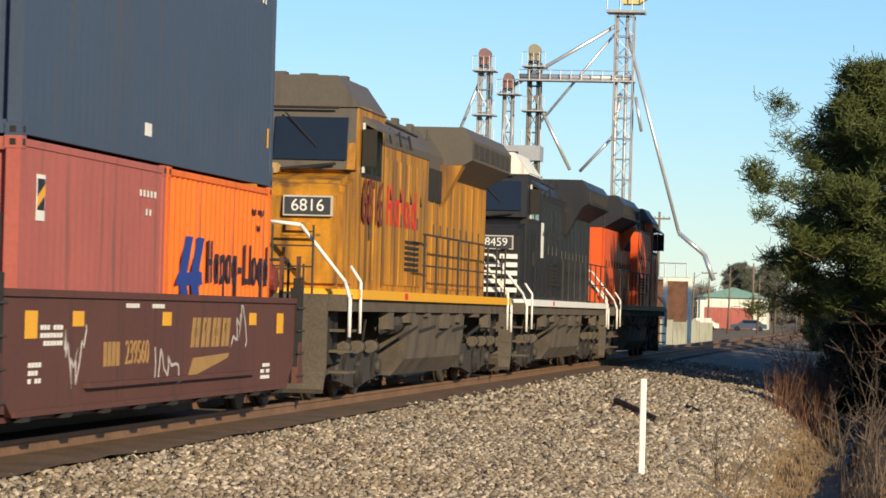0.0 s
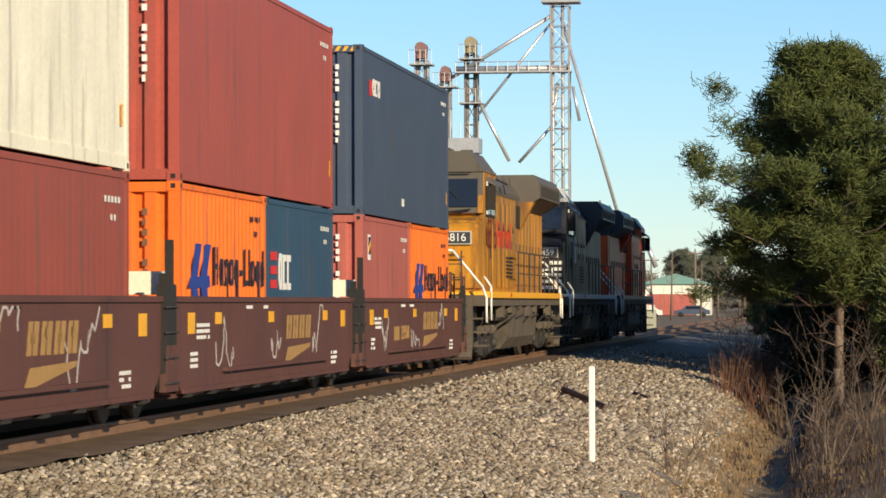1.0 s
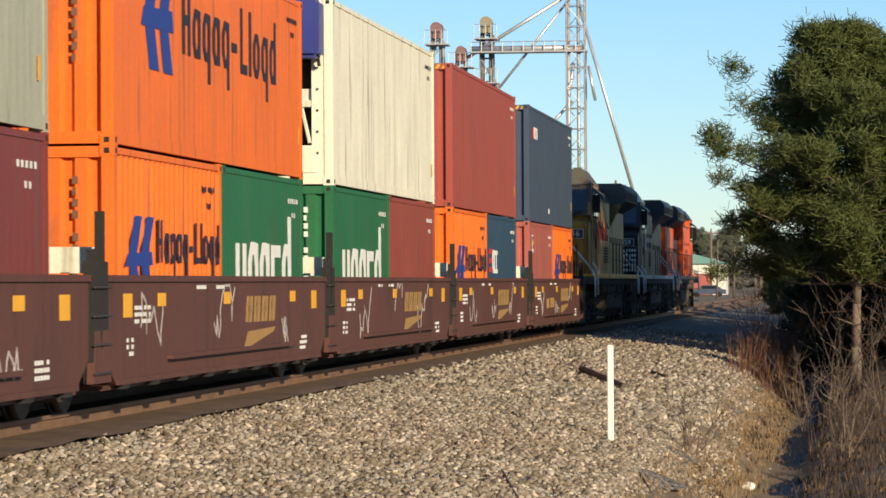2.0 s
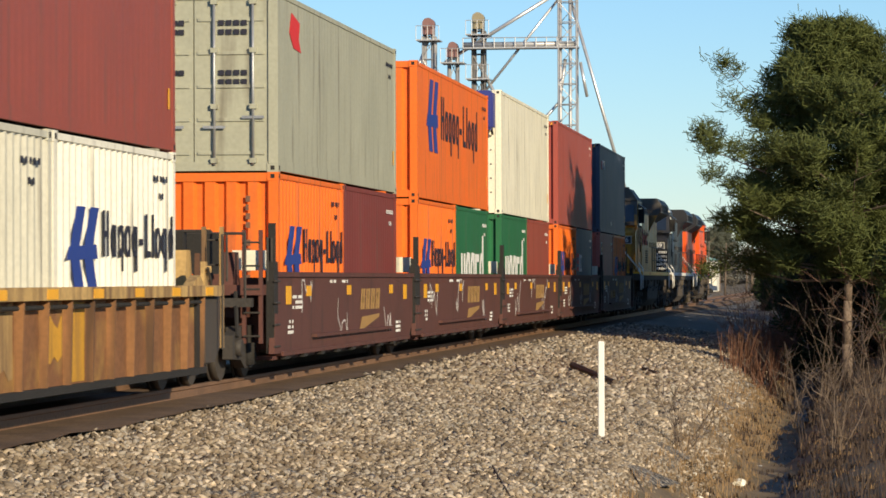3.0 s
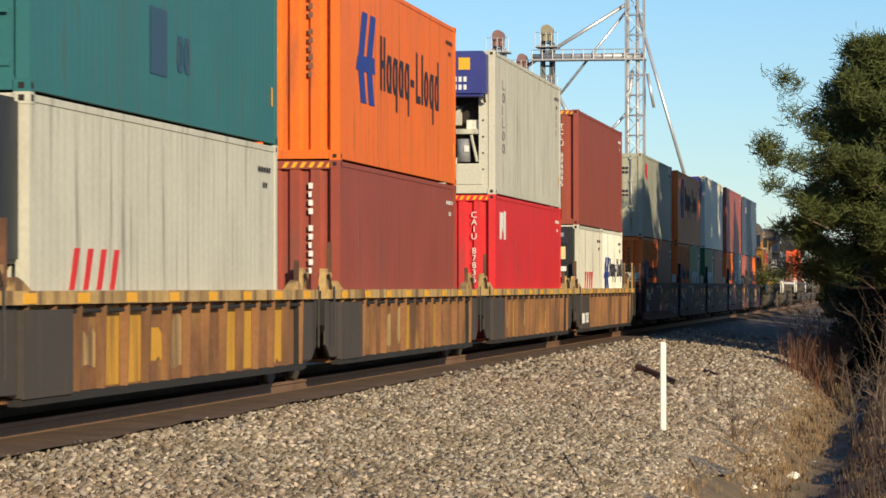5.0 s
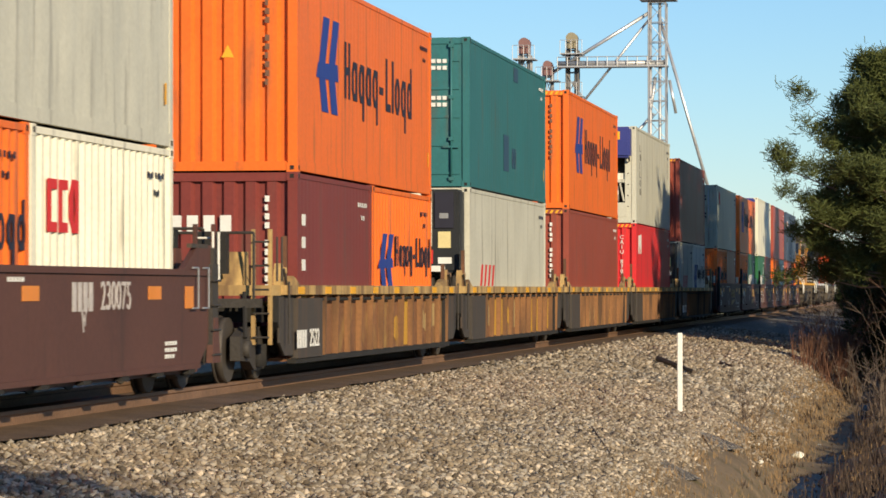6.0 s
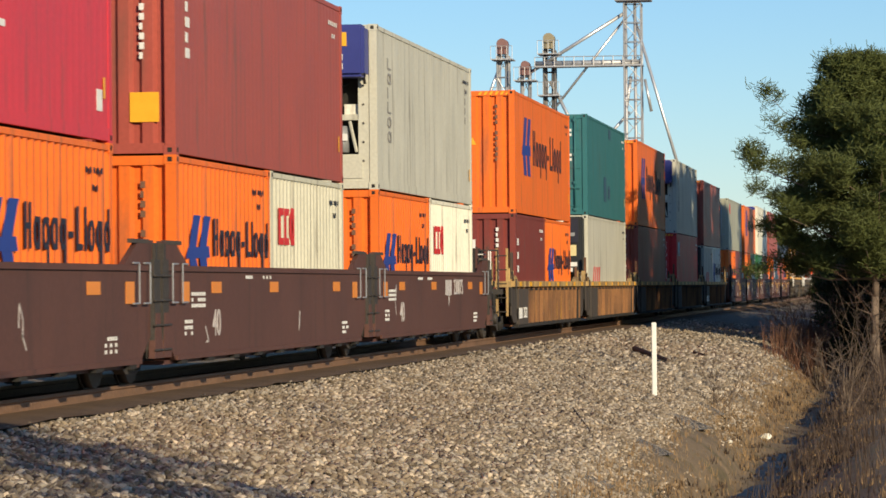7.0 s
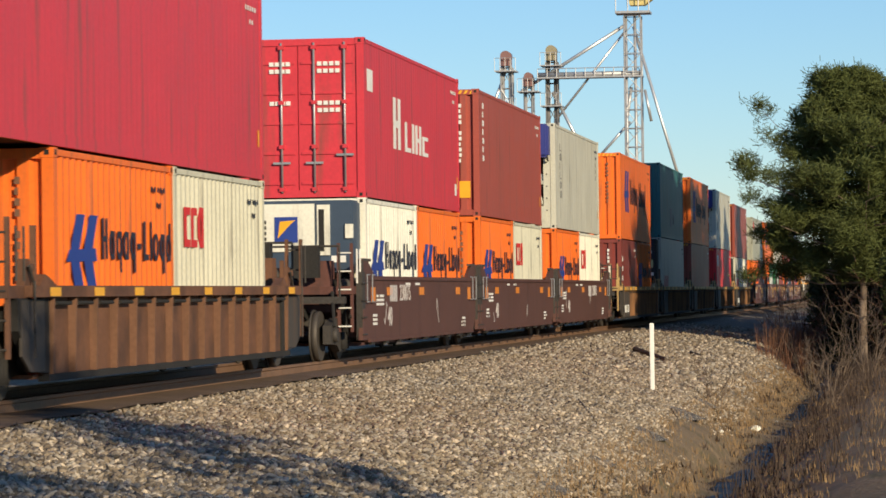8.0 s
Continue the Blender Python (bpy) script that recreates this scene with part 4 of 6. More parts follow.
    cell("sticker", REFLECT if L > 7 else MARKWHITE, t, xr, xr + 0.004, L - 0.42, L - 0.34, 0.5, 0.75)


Z1 = 0.31            # the well floors over the rails
Z2, Z3 = Z1 + 2.59, Z1 + 2.896
LS, LL = 6.058, 12.192
o20 = "orange twenty-foot container with dark lettering bars in the well"
# the first car's wells
container(0, Z2, LL, 2.896, "navy", "folds", "eek", "dark navy forty-foot container stacked on two short ones")
container(0, Z1, LS, 2.59, "pinkred", "folds", "flag", "faded red twenty-foot container in the well")
container(LL - LS, Z1, LS, 2.59, "orange", "folds", "emblem20", o20)
container(-15.49, Z2, LL, 2.896, "rustred", "folds", "", "rust red forty-foot container stacked on two short ones")
container(-15.49, Z1, LS, 2.59, "orange", "folds", "emblem20", o20)
container(-15.49 + LL - LS, Z1, LS, 2.59, "blue", "folds", "stripe", "dark blue twenty-foot container with a striped mark")
container(-30.54, Z2, LL, 2.896, "cream", "reefer", "", "cream refrigerated forty-foot container with its machinery showing", True)
container(-30.54, Z1, LS, 2.59, "green", "folds", "uas", "green twenty-foot container with large white bars")
container(-30.54 + LL - LS, Z1, LS, 2.59, "brown", "folds", "", "plain red-brown twenty-foot container in the well")
container(-45.56, Z2, LL, 2.59, "orange", "folds", "emblem40", "orange forty-foot container with blue emblem, stacked on top")
container(-45.56, Z1, LS, 2.59, "orange", "folds", "emblem20", o20)
container(-45.56 + LL - LS, Z1, LS, 2.59, "green", "folds", "uas", "green twenty-foot container with large white bars")
container(-60.65, Z2, LL, 2.59, "olive", "doors", "oo", "grey-olive forty-foot container with ribbed doors and lock rods")
container(-60.65, Z1, LS, 2.59, "orange", "folds", "emblem20", o20)
container(-60.65 + LL - LS, Z1, LS, 2.59, "maroon", "folds", "", "maroon twenty-foot container in the well")
# the yellow car's wells
container(-79.96, Z2, LL, 2.896, "brown", "folds", "", "red-brown forty-foot container stacked on top", code="TCLU 894845")
container(-79.96, Z1, LS, 2.59, "grey", "genset", "ym", "pale grey twenty-foot container with a black clip-on generator")
container(-79.96 + LL - LS, Z1, LS, 2.59, "white", "folds", "emblem20", "white twenty-foot container with blue emblem and dark bars")
container(-96.35, Z3, LL, 2.896, "grey", "reefer", "tri", "pale grey refrigerated forty-foot container with its machinery showing", True)
container(-96.35, Z1, LL, 2.896, "red", "folds", "oo2", "bright red forty-foot container in the yellow well", code="CAIU 87836")
container(-114.23, Z3, LL, 2.896, "orange", "folds", "emblem40", "orange forty-foot container with blue emblem, stacked on top")
container(-114.23, Z1, LL, 2.896, "brown", "folds", "", "red-brown forty-foot container in the yellow well")
container(-131.16, Z3, LL, 2.896, "teal", "doors", "teal", "teal forty-foot container with ribbed doors")
container(-131.16, Z1, LL, 2.896, "grey", "genset", "ym", "pale grey forty-foot container with a black clip-on generator")
container(-148.14, Z2, LL, 2.896, "orange", "folds", "emblem40", "orange forty-foot container with blue emblem, stacked on top")
container(-148.14, Z1, LS, 2.59, "maroon", "folds", "tex", "maroon twenty-foot container in the yellow well")
container(-148.14 + LL - LS, Z1, LS, 2.59, "orange", "folds", "emblem20", o20)
# the dark brown car's wells
container(-167.85, Z2, LL, 2.896, "grey", "reefer", "tri", "pale grey refrigerated forty-foot container with its machinery showing", True)
container(-167.85, Z1, LS, 2.59, "orange", "folds", "emblem20", o20)
container(-167.85 + LL - LS, Z1, LS, 2.59, "cream", "folds", "cca", "cream twenty-foot container with red bars")
container(-183.53, Z2, LL, 2.896, "rustred", "folds", "column", "rust red forty-foot container stacked on two short ones")
container(-183.53, Z1, LS, 2.59, "orange", "folds", "emblem20", o20)
container(-183.53 + LL - LS, Z1, LS, 2.59, "stone", "folds", "cca", "cream twenty-foot container with red bars")
container(-199.02, Z2, LL, 2.896, "kred", "doors", "kay", "crimson forty-foot container with locked doors and white bars")
container(-199.02, Z1, LS, 2.59, "white", "genset", "emblem20", "white twenty-foot container with a slate blue clip-on generator")
container(-199.02 + LL - LS, Z1, LS, 2.59, "orange", "folds", "emblem20", o20)
container(-220.4 - 2.44, Z2, 14.63, 2.896, "kred", "folds", "", "long crimson container stacked on two short ones")
container(-220.4, Z1, LS, 2.59, "orange", "folds", "emblem20", o20)
container(-220.4 + LL - LS, Z1, LS, 2.59, "stone", "folds", "cca", "cream twenty-foot container with red bars")


# ---- well cars ----
def truck(parent, y, name="truck", axles=2, base=1.78, half=1.02):
    bm = bmesh.new()
    span = base * (axles - 1) / 2
    for s in (1, -1):
        x0, x1 = sorted((s * half, s * (half - 0.14)))
        prism(bm, [(y - span - 0.28, 0.30), (y - span - 0.28, 0.62), (y - span + 0.25, 0.74), (y + span - 0.25, 0.74), (y + span + 0.28, 0.62), (y + span + 0.28, 0.30), (y + span - 0.3, 0.28), (y + 0.3, 0.16), (y - 0.3, 0.16), (y - span + 0.3, 0.28)], "x", x0, x1)
    box(bm, -0.9, 0.9, y - 0.2, y + 0.2, 0.35, 0.72)
    f = part(name, bm, STEEL, parent)
    for k in range(axles):
        yy = y - span + base * k
        for s in (1, -1):
            bm = bmesh.new()
            rod(bm, (s * 0.69, yy, 0.44), (s * 0.80, yy, 0.44), 0.43, 24)
            rod(bm, (s * 0.66, yy, 0.44), (s * 0.69, yy, 0.44), 0.46, 24)
            part("wheel", bm, WHEELSTEEL, f, "bright worn steel wheel")
            made("axle_box", STEEL, f, rod, (s * (half - 0.05), yy, 0.45), (s * (half + 0.08), yy, 0.45), 0.12, 10)
        made("axle", STEEL, f, rod, (-0.7, yy, 0.44), (0.7, yy, 0.44), 0.08, 8)
    for s in (1, -1):
        for j in (-0.14, 0, 0.14):
            made("spring", DARK, f, rod, (s * (half + 0.02), y + j, 0.2), (s * (half + 0.02), y + j, 0.5), 0.06, 8)
    return f


def scrawl(bm, x, y, z, seed, n=14, size=0.3):
    """Chalky loops and strokes of scribbled paint."""
    r = random.Random(seed)
    p = Vector((y, z))
    for k in range(n):
        q = p + Vector((r.uniform(-0.08, 0.22), r.uniform(-1, 1) * size))
        q.y = min(1.36, max(0.5, q.y))
        d = (q - p)
        if d.length < 0.03:
            continue
        w = Vector((-d.y, d.x)).normalized() * 0.016
        prism(bm, [tuple(p - w), tuple(q - w), tuple(q + w), tuple(p + w)], "x", x, x + 0.004)
        p = q


def unit_brown(car, a, b, style, seed):
    """One well of a brown car from a to b along the car: smooth deep sides, end platforms, posts and markings."""
    r = random.Random(seed)
    mat = CARBROWN if style == "brown" else CARBROWN2
    top = 1.48
    X = 1.36
    u = new("well")
    u.parent = car
    for s in (1, -1):
        bm = bmesh.new()
        x0, x1 = sorted((s * X, s * (X - 0.07)))
        prism(bm, [(a + 0.35, 0.62), (a + 0.35, top), (b - 0.35, top), (b - 0.35, 0.62), (b - 0.9, 0.30), (a + 0.9, 0.30)], "x", x0, x1)
        x0, x1 = sorted((s * (X + 0.03), s * (X - 0.09)))
        box(bm, x0, x1, a + 0.35, b - 0.35, top - 0.07, top)
        box(bm, x0, x1, a + 0.9, b - 0.9, 0.30, 0.36)
        part("side_sill", bm, mat, u)
    cell("floor", mat, u, -X + 0.08, X - 0.08, a + 0.6, b - 0.6, 0.25, 0.30)
    for s, (ya, yb) in ((-1, (a - 0.1, a + 1.3)), (1, (b - 1.3, b + 0.1))):
        bm = bmesh.new()
        box(bm, -1.0, 1.0, ya, yb, 0.85, 1.06)
        box(bm, -X + 0.08, X - 0.08, (ya + yb) / 2 - 0.04, (ya + yb) / 2 + 0.04, 0.4, 1.40)
        part("end_platform", bm, mat, u)
        # tall grab post at each corner
        yy = a + 0.18 if s < 0 else b - 0.18
        for sx in (1, -1):
            bm = bmesh.new()
            box(bm, sx * X - 0.06, sx * X + 0.05, yy - 0.16, yy + 0.16, 0.35, 1.62 if style == "brown" else 1.55)
            box(bm, sx * X - 0.05, sx * X + 0.04, yy - 0.05, yy + 0.05, 1.5, 2.15 if style == "brown" and s < 0 else 1.75)
            part("corner_stanchion", bm, DARK if style == "brown" else STEEL, u)
            for k in range(4):
                made("rung", STEEL, u, rod, (sx * (X + 0.07), yy - 0.2, 0.45 + k * 0.3), (sx * (X + 0.07), yy + 0.2, 0.45 + k * 0.3), 0.014, 6)
        if style == "brown" and s < 0:
            # small cream block stands in for an end plate bright with sun
            made("brake_box", P["cream"], u, box, 0.75, 1.2, yy + 0.25, yy + 0.5, 1.5, 1.78)
        if style == "dark":
            made("shoulder", mat, u, prism, [(yy, 1.47), (yy, 1.78), (yy - s * 0.7, 1.78), (yy - s * 1.5, 1.47)], "x", X - 0.07, X)
        made("side_step", mat, u, prism, [(yy - 0.2, 0.35), (yy + 0.25, 0.35), (yy + 0.1, 0.9), (yy - 0.1, 0.9)], "x", X - 0.02, X + 0.06)
    n = 9
    for k in range(n):
        y = a + 1.3 + (b - a - 2.6) * k / (n - 1)
        cell("floor_beam", DARK, u, -X + 0.25, X - 0.25, y - 0.22, y + 0.22, 0.235, 0.285)
        cell("drop_bracket", DARK, u, X - 0.06, X + 0.02, y - 0.16, y + 0.16, 0.25, 0.31)
    if style == "brown":
        cell("pipe_bracket", mat, u, X, X + 0.08, a + 3.5, b - 3.2, 0.52, 0.57)
    x = X + 0.031
    xs = X + 0.003
    ref = REFLECT if style == "brown" else REFLECTO
    for k, y in enumerate((a + 1.25, a + 3.0, a + 6.9, b - 3.4, b - 1.6)):
        big = 0.26 if k in (0, 4) else 0.15
        cell("reflector", ref, u, xs, xs + 0.006, y, y + (0.42 if style == "brown" or big > 0.2 else 0.6), 1.28 - big, 1.28)
    bm = bmesh.new()
    for y, w, z in ((a + 1.8, 0.9, 1.1), (a + 1.4, 0.55, 0.75), (b - 2.6, 0.6, 0.6), (a + 5.2, 0.7, 1.32), (a + 6.4, 0.7, 1.32)):
        for j in range(3):
            for i in range(int(w / 0.12)):
                if r.random() < 0.85:
                    box(bm, xs, xs + 0.004, y + i * 0.12, y + i * 0.12 + 0.09, z - j * 0.075, z - j * 0.075 + 0.045)
            if z > 1.2:
                break
    tagged(part("stencil", bm, MARKWHITE, u, "small white stencil bars"), kind="stuff")
    if style == "brown":
        bm = bmesh.new()
        for k in range(4):
            y = a + 8.35 + k * 0.56
            bl = bmesh.new()
            prism(bl, [(y, 0.88), (y + 0.17, 0.88), (y + 0.27, 1.22), (y + 0.10, 1.22)], "x", xs, xs + 0.005)
            prism(bl, [(y + 0.24, 0.88), (y + 0.42, 0.88), (y + 0.52, 1.22), (y + 0.34, 1.22)], "x", xs, xs + 0.005)
            prism(bl, [(y + 0.17, 1.0 + 0.06 * (k % 2)), (y + 0.30, 1.0 + 0.06 * (k % 2)), (y + 0.33, 1.1 + 0.06 * (k % 2)), (y + 0.2, 1.1 + 0.06 * (k % 2))], "x", xs, xs + 0.005)
            part("name_block", bl, MARKGOLD, u, "faded gold block of a name")
        prism(bm, [(a + 8.2, 0.52), (a + 8.5, 0.76), (a + 10.5, 0.80), (a + 10.4, 0.74)], "x", xs, xs + 0.005)
        part("wedge", bm, MARKGOLD, u, "faded gold wedge")
        bm = bmesh.new()
        for k in range(3):
            scrawl(bm, xs, a + r.uniform(1.8, 3.5) + k * 4.0, 0.9, seed * 7 + k, 16, 0.3)
        tagged(part("scribble", bm, CHALK, u, "scribbled pale paint"), kind="stuff")
    else:
        digits("40", 0.5, CHALK, u, facing_side(xs + 0.002, a + 3.3, 0.72), "chalk_number", "chalked number")
        for yy, way in ((a + 0.55, 1), (b - 0.55, -1)):
            for dy in (0.0, 0.55 * way):
                bm = bmesh.new()
                rod(bm, (X + 0.05, yy + dy, 1.02), (X + 0.05, yy + dy, 1.5), 0.012, 6)
                rod(bm, (X + 0.05, yy + dy, 1.5), (X + 0.05, yy + dy + 0.3 * way, 1.5), 0.012, 6)
                rod(bm, (X + 0.05, yy + dy, 1.02), (X + 0.05, yy + dy + 0.3 * way, 1.02), 0.012, 6)
                part("grab_iron", bm, GREYSTEEL, u, "pale bent grab iron")
            cell("end_plate", ENDGREY, u, X - 0.06, X + 0.004, *sorted((yy - 0.15 * way, yy + 0.7 * way)), 1.74, 1.79)
            made("diagonal_brace", DARK, u, prism, [(yy - 0.45 * way, 0.5), (yy - 0.3 * way, 0.42), (yy - 0.75 * way, 1.25), (yy - 0.85 * way, 1.2)], "x", 1.0, 1.12)
            made("brake_unit", STEEL, u, rod, (0.9, yy - 0.5 * way, 1.3), (1.25, yy - 0.5 * way, 1.3), 0.13, 10)
            made("air_hose", DARK, u, rod, (1.2, yy - 0.3 * way, 1.25), (1.25, yy - 0.9 * way, 0.75), 0.03, 6)
        bm = bmesh.new()
        scrawl(bm, xs, a + 2.6, 0.7, seed * 5, 5, 0.25)
        scrawl(bm, xs, a + 9.2, 0.8, seed * 5 + 1, 5, 0.25)
        tagged(part("scribble", bm, CHALK, u, "scribbled pale paint"), kind="stuff")
    return u


def unit_ribbed(car, a, b, mat, seed):
    """One well of a ribbed car from a to b: a pale top sill, sloped outside ribs and rust-worn side sheets between them."""
    r = random.Random(seed)
    top, X = 1.30, 1.38
    u = new("well")
    u.parent = car
    for s in (1, -1):
        bm = bmesh.new()
        x0, x1 = sorted((s * (X - 0.10), s * (X - 0.15)))
        prism(bm, [(a + 1.1, 0.28), (a + 1.1, top - 0.1), (b - 1.1, top - 0.1), (b - 1.1, 0.28)], "x", x0, x1)
        part("side_sheet", bm, mat, u)
    cell("floor", mat, u, -X + 0.15, X - 0.15, a + 0.9, b - 0.9, 0.25, 0.30)
    for s in (1, -1):
        made("top_sill", LIPYELLOW if mat is CARYELLOW else CARRUST, u, box, *sorted((s * (X + 0.03), s * (X - 0.16))), a + 0.35, b - 0.35, top - 0.13, top)
        made("bottom_sill", DARK, u, box, *sorted((s * (X - 0.02), s * (X - 0.15))), a + 1.1, b - 1.1, 0.22, 0.30)
        n = int((b - a - 2.6) / 0.92)
        for k in range(n + 1):
            y = a + 1.3 + (b - a - 2.6) * k / n
            bm = bmesh.new()
            prism(bm, [(s * (X - 0.10), 0.30), (s * (X - 0.02), 0.30), (s * (X + 0.0), top - 0.13), (s * (X - 0.10), top - 0.13)], "y", y - 0.022, y + 0.022)
            part("rib", bm, RIBTAN if mat is CARYELLOW else RIBRUST, u)
            if s > 0 and k < n and mat is CARYELLOW and r.random() < 0.32:
                w = (b - a - 2.6) / n
                za, zb = r.uniform(0.34, 0.6), r.uniform(0.8, 1.12)
                bm = bmesh.new()
                full = r.random() < 0.4
                if full:
                    za, zb = 0.32, 1.14
                edge = [(y + w * (0.1 + 0.8 * q / 5), za + (0 if full else r.uniform(-0.05, 0.08))) for q in range(6)] + [(y + w * (0.9 - 0.8 * q / 5), zb + (0 if full else r.uniform(-0.1, 0.06))) for q in range(6)]
                prism(bm, edge, "x", X - 0.099, X - 0.095)
                part("paint_patch", bm, PATCH if full or r.random() < 0.3 else LIPYELLOW, u, "brighter yellow repainted patch")
        for k in range(n):
            y = a + 1.3 + (b - a - 2.6) * (k + 0.5) / n
            made("tie_rod", DARK, u, rod, (s * (X - 0.03), y - 0.32, top - 0.2), (s * (X - 0.03), y + 0.32, top - 0.2), 0.025, 6)
        for k in range(8):
            y = a + 1.0 + (b - a - 2.4) * k / 7
            cell("reflector", REFLECT, u, *sorted((s * (X + 0.031), s * (X + 0.036))), y, y + 0.45, top - 0.12, top - 0.02)
    if mat is CARYELLOW:
        cell("end_sheet", ENDGREY, u, X - 0.098, X + 0.006, a + 1.1, a + 2.9, 0.29, 1.12, label="dark grey painted end sheet")
    for sgn, ya in ((-1, a), (1, b)):
        yb = ya - sgn * 1.5
        bm = bmesh.new()
        box(bm, -1.1, 1.1, min(ya, yb), max(ya, yb), 0.80, 1.02)
        for sx in (1, -1):
            prism(bm, [(ya, 0.80), (ya, top - 0.14), (yb, top - 0.14), (yb, 0.30), (ya - sgn * 0.6, 0.34)], "x", *sorted((sx * (X - 0.16), sx * (X - 0.06))))
        part("end_frame", bm, DARK, u, "black end frame")
        for sx in (1, -1):
            fit = LIPYELLOW if mat is CARYELLOW else CARRUST
            bm = bmesh.new()
            yc = ya - sgn * 0.62
            prism(bm, [(yc - 0.16, 1.0), (yc + 0.16, 1.0), (yc + 0.13, 1.42), (yc + 0.05, 1.60), (yc - 0.05, 1.60), (yc - 0.13, 1.42)], "x", *sorted((sx * 1.16, sx * 1.26)))
            rod(bm, (sx * 1.14, yc, 1.5), (sx * 1.32, yc, 1.5), 0.045, 8)
            box(bm, *sorted((sx * 1.0, sx * 1.3)), yc - 0.26, yc + 0.26, 1.0, 1.08)
            part("stanchion", bm, fit, u, "worn corner guide bracket")
            made("guide_post", CARRUST, u, box, sx * 1.22 - 0.03, sx * 1.22 + 0.03, ya - sgn * 0.98 - 0.04, ya - sgn * 0.98 + 0.04, 1.25, 1.98 if sgn < 0 else 1.7)
            made("lever", STEEL, u, rod, (sx * 1.3, yc + 0.3, 1.12), (sx * 1.3, yc - 0.1, 1.52), 0.02, 6)
            # dark plate added to fill the gap, standing for the dim gear between wells
            made("apron", ENDGREY, u, prism, [(ya - sgn * 0.1, 0.52), (ya - sgn * 0.1, 1.14), (ya - sgn * 1.05, 1.14), (ya - sgn * 1.05, 0.34), (ya - sgn * 0.45, 0.34)], "x", *sorted((sx * 1.30, sx * 1.33)))
            bm = bmesh.new()
            prism(bm, [(ya - sgn * 1.7, top), (ya - sgn * 1.4, top + 0.09), (ya - sgn * 1.2, top + 0.13), (ya - sgn * 0.95, top)], "x", *sorted((sx * (X - 0.2), sx * (X - 0.08))))
            part("guide", bm, fit, u)
            made("grab_iron", STEEL, u, rod, (sx * (X + 0.03), ya - sgn * 0.35, 0.5), (sx * (X + 0.03), ya - sgn * 0.35, 1.35), 0.016, 6)
    return u


def well_car(label, units, style, number):
    """An articulated car. units: (rear, front) of each well along the train, foremost first."""
    t = thing("well_car", label, "railway car", "cars of the train")
    u0 = units[-1][0]
    for k, (a, b) in enumerate(units):
        seed = int(abs(a) * 10)
        if style in ("brown", "dark"):
            unit_brown(t, a - u0, b - u0, style, seed)
        else:
            unit_ribbed(t, a - u0, b - u0, CARYELLOW if style == "yellow" else CARRUST, seed)
    joints = [units[-1][0] + 0.2] + [(units[k][0] + units[k + 1][1]) / 2 for k in range(len(units) - 1)] + [units[0][1] - 0.2]
    ends = (min(joints), max(joints))
    for y in joints:
        truck(t, y - u0)
        bm = bmesh.new()
        box(bm, -0.45, 0.45, y - u0 - 0.9, y - u0 + 0.9, 0.72, 0.92)
        part("bolster", bm, DARK, t)
    for s, y in ((-1, ends[0] - u0), (1, ends[1] - u0)):
        bm = bmesh.new()
        box(bm, -0.12, 0.12, *sorted((y, y + s * 1.75)), 0.72, 0.98)
        box(bm, -0.2, 0.2, *sorted((y + s * 1.55, y + s * 1.9)), 0.68, 1.02)
        part("coupler", bm, DARK, t)
        bm = bmesh.new()
        box(bm, -1.2, 1.2, *sorted((y + s * 0.6, y + s * 0.75)), 1.0, 1.12)
        for sx in (-1.1, -0.4, 0.4, 1.1):
            rod(bm, (sx, y + s * 0.7, 1.1), (sx, y + s * 0.7, 2.0), 0.02, 6)
        rod(bm, (-1.1, y + s * 0.7, 2.0), (1.1, y + s * 0.7, 2.0), 0.02, 6)
        part("end_railing", bm, STEEL, t)
        endm = LIPYELLOW if style == "yellow" else (CARRUST if style == "rust" else CARBROWN)
        made("crossover", endm, t, box, -1.25, 1.3, *sorted((y - s * 0.25, y + s * 0.55)), 1.16, 1.3)
        for sx in (1.05, 1.28):
            made("end_ladder_rail", endm, t, box, sx - 0.025, sx + 0.025, *sorted((y + s * 0.45, y + s * 0.52)), 0.5, 2.05)
        for k in range(5):
            made("ladder_rung", RAILWHITE if style == "dark" else STEEL, t, rod, (1.05, y + s * 0.55, 0.6 + k * 0.32), (1.28, y + s * 0.55, 0.6 + k * 0.32), 0.014, 6)
        made("side_grab", RAILWHITE if style == "dark" else STEEL, t, rod, (1.36, y + s * 0.1, 1.35), (1.36, y + s * 0.1, 1.95), 0.016, 6)
        made("side_grab", RAILWHITE if style == "dark" else STEEL, t, rod, (1.36, y + s * 0.42, 1.35), (1.36, y + s * 0.42, 1.95), 0.016, 6)
        made("brake_bracket", endm, t, prism, [(y, 1.3), (y + s * 0.5, 1.3), (y + s * 0.35, 1.75), (y + s * 0.1, 1.75)], "x", 0.35, 0.9)
        made("brake_cylinder", STEEL, t, rod, (-0.6, y + s * 0.3, 1.5), (0.2, y + s * 0.3, 1.5), 0.14, 12)
        for xx in (-0.8, -0.1, 0.95):
            made("brake_hose", DARK, t, rod, (xx, y + s * 0.6, 1.2), (xx + 0.1, y + s * 1.0, 0.6), 0.03, 6)
        made("hand_brake", DARK, t, box, 0.3, 0.75, *sorted((y + s * 0.62, y + s * 0.85)), 1.45, 2.0)
    for text, yy, size, x, z, inkm in number:
        digits(text, size, inkm, t, facing_side(x, yy - u0, z), "car_number", "stencilled number")
        bm = bmesh.new()
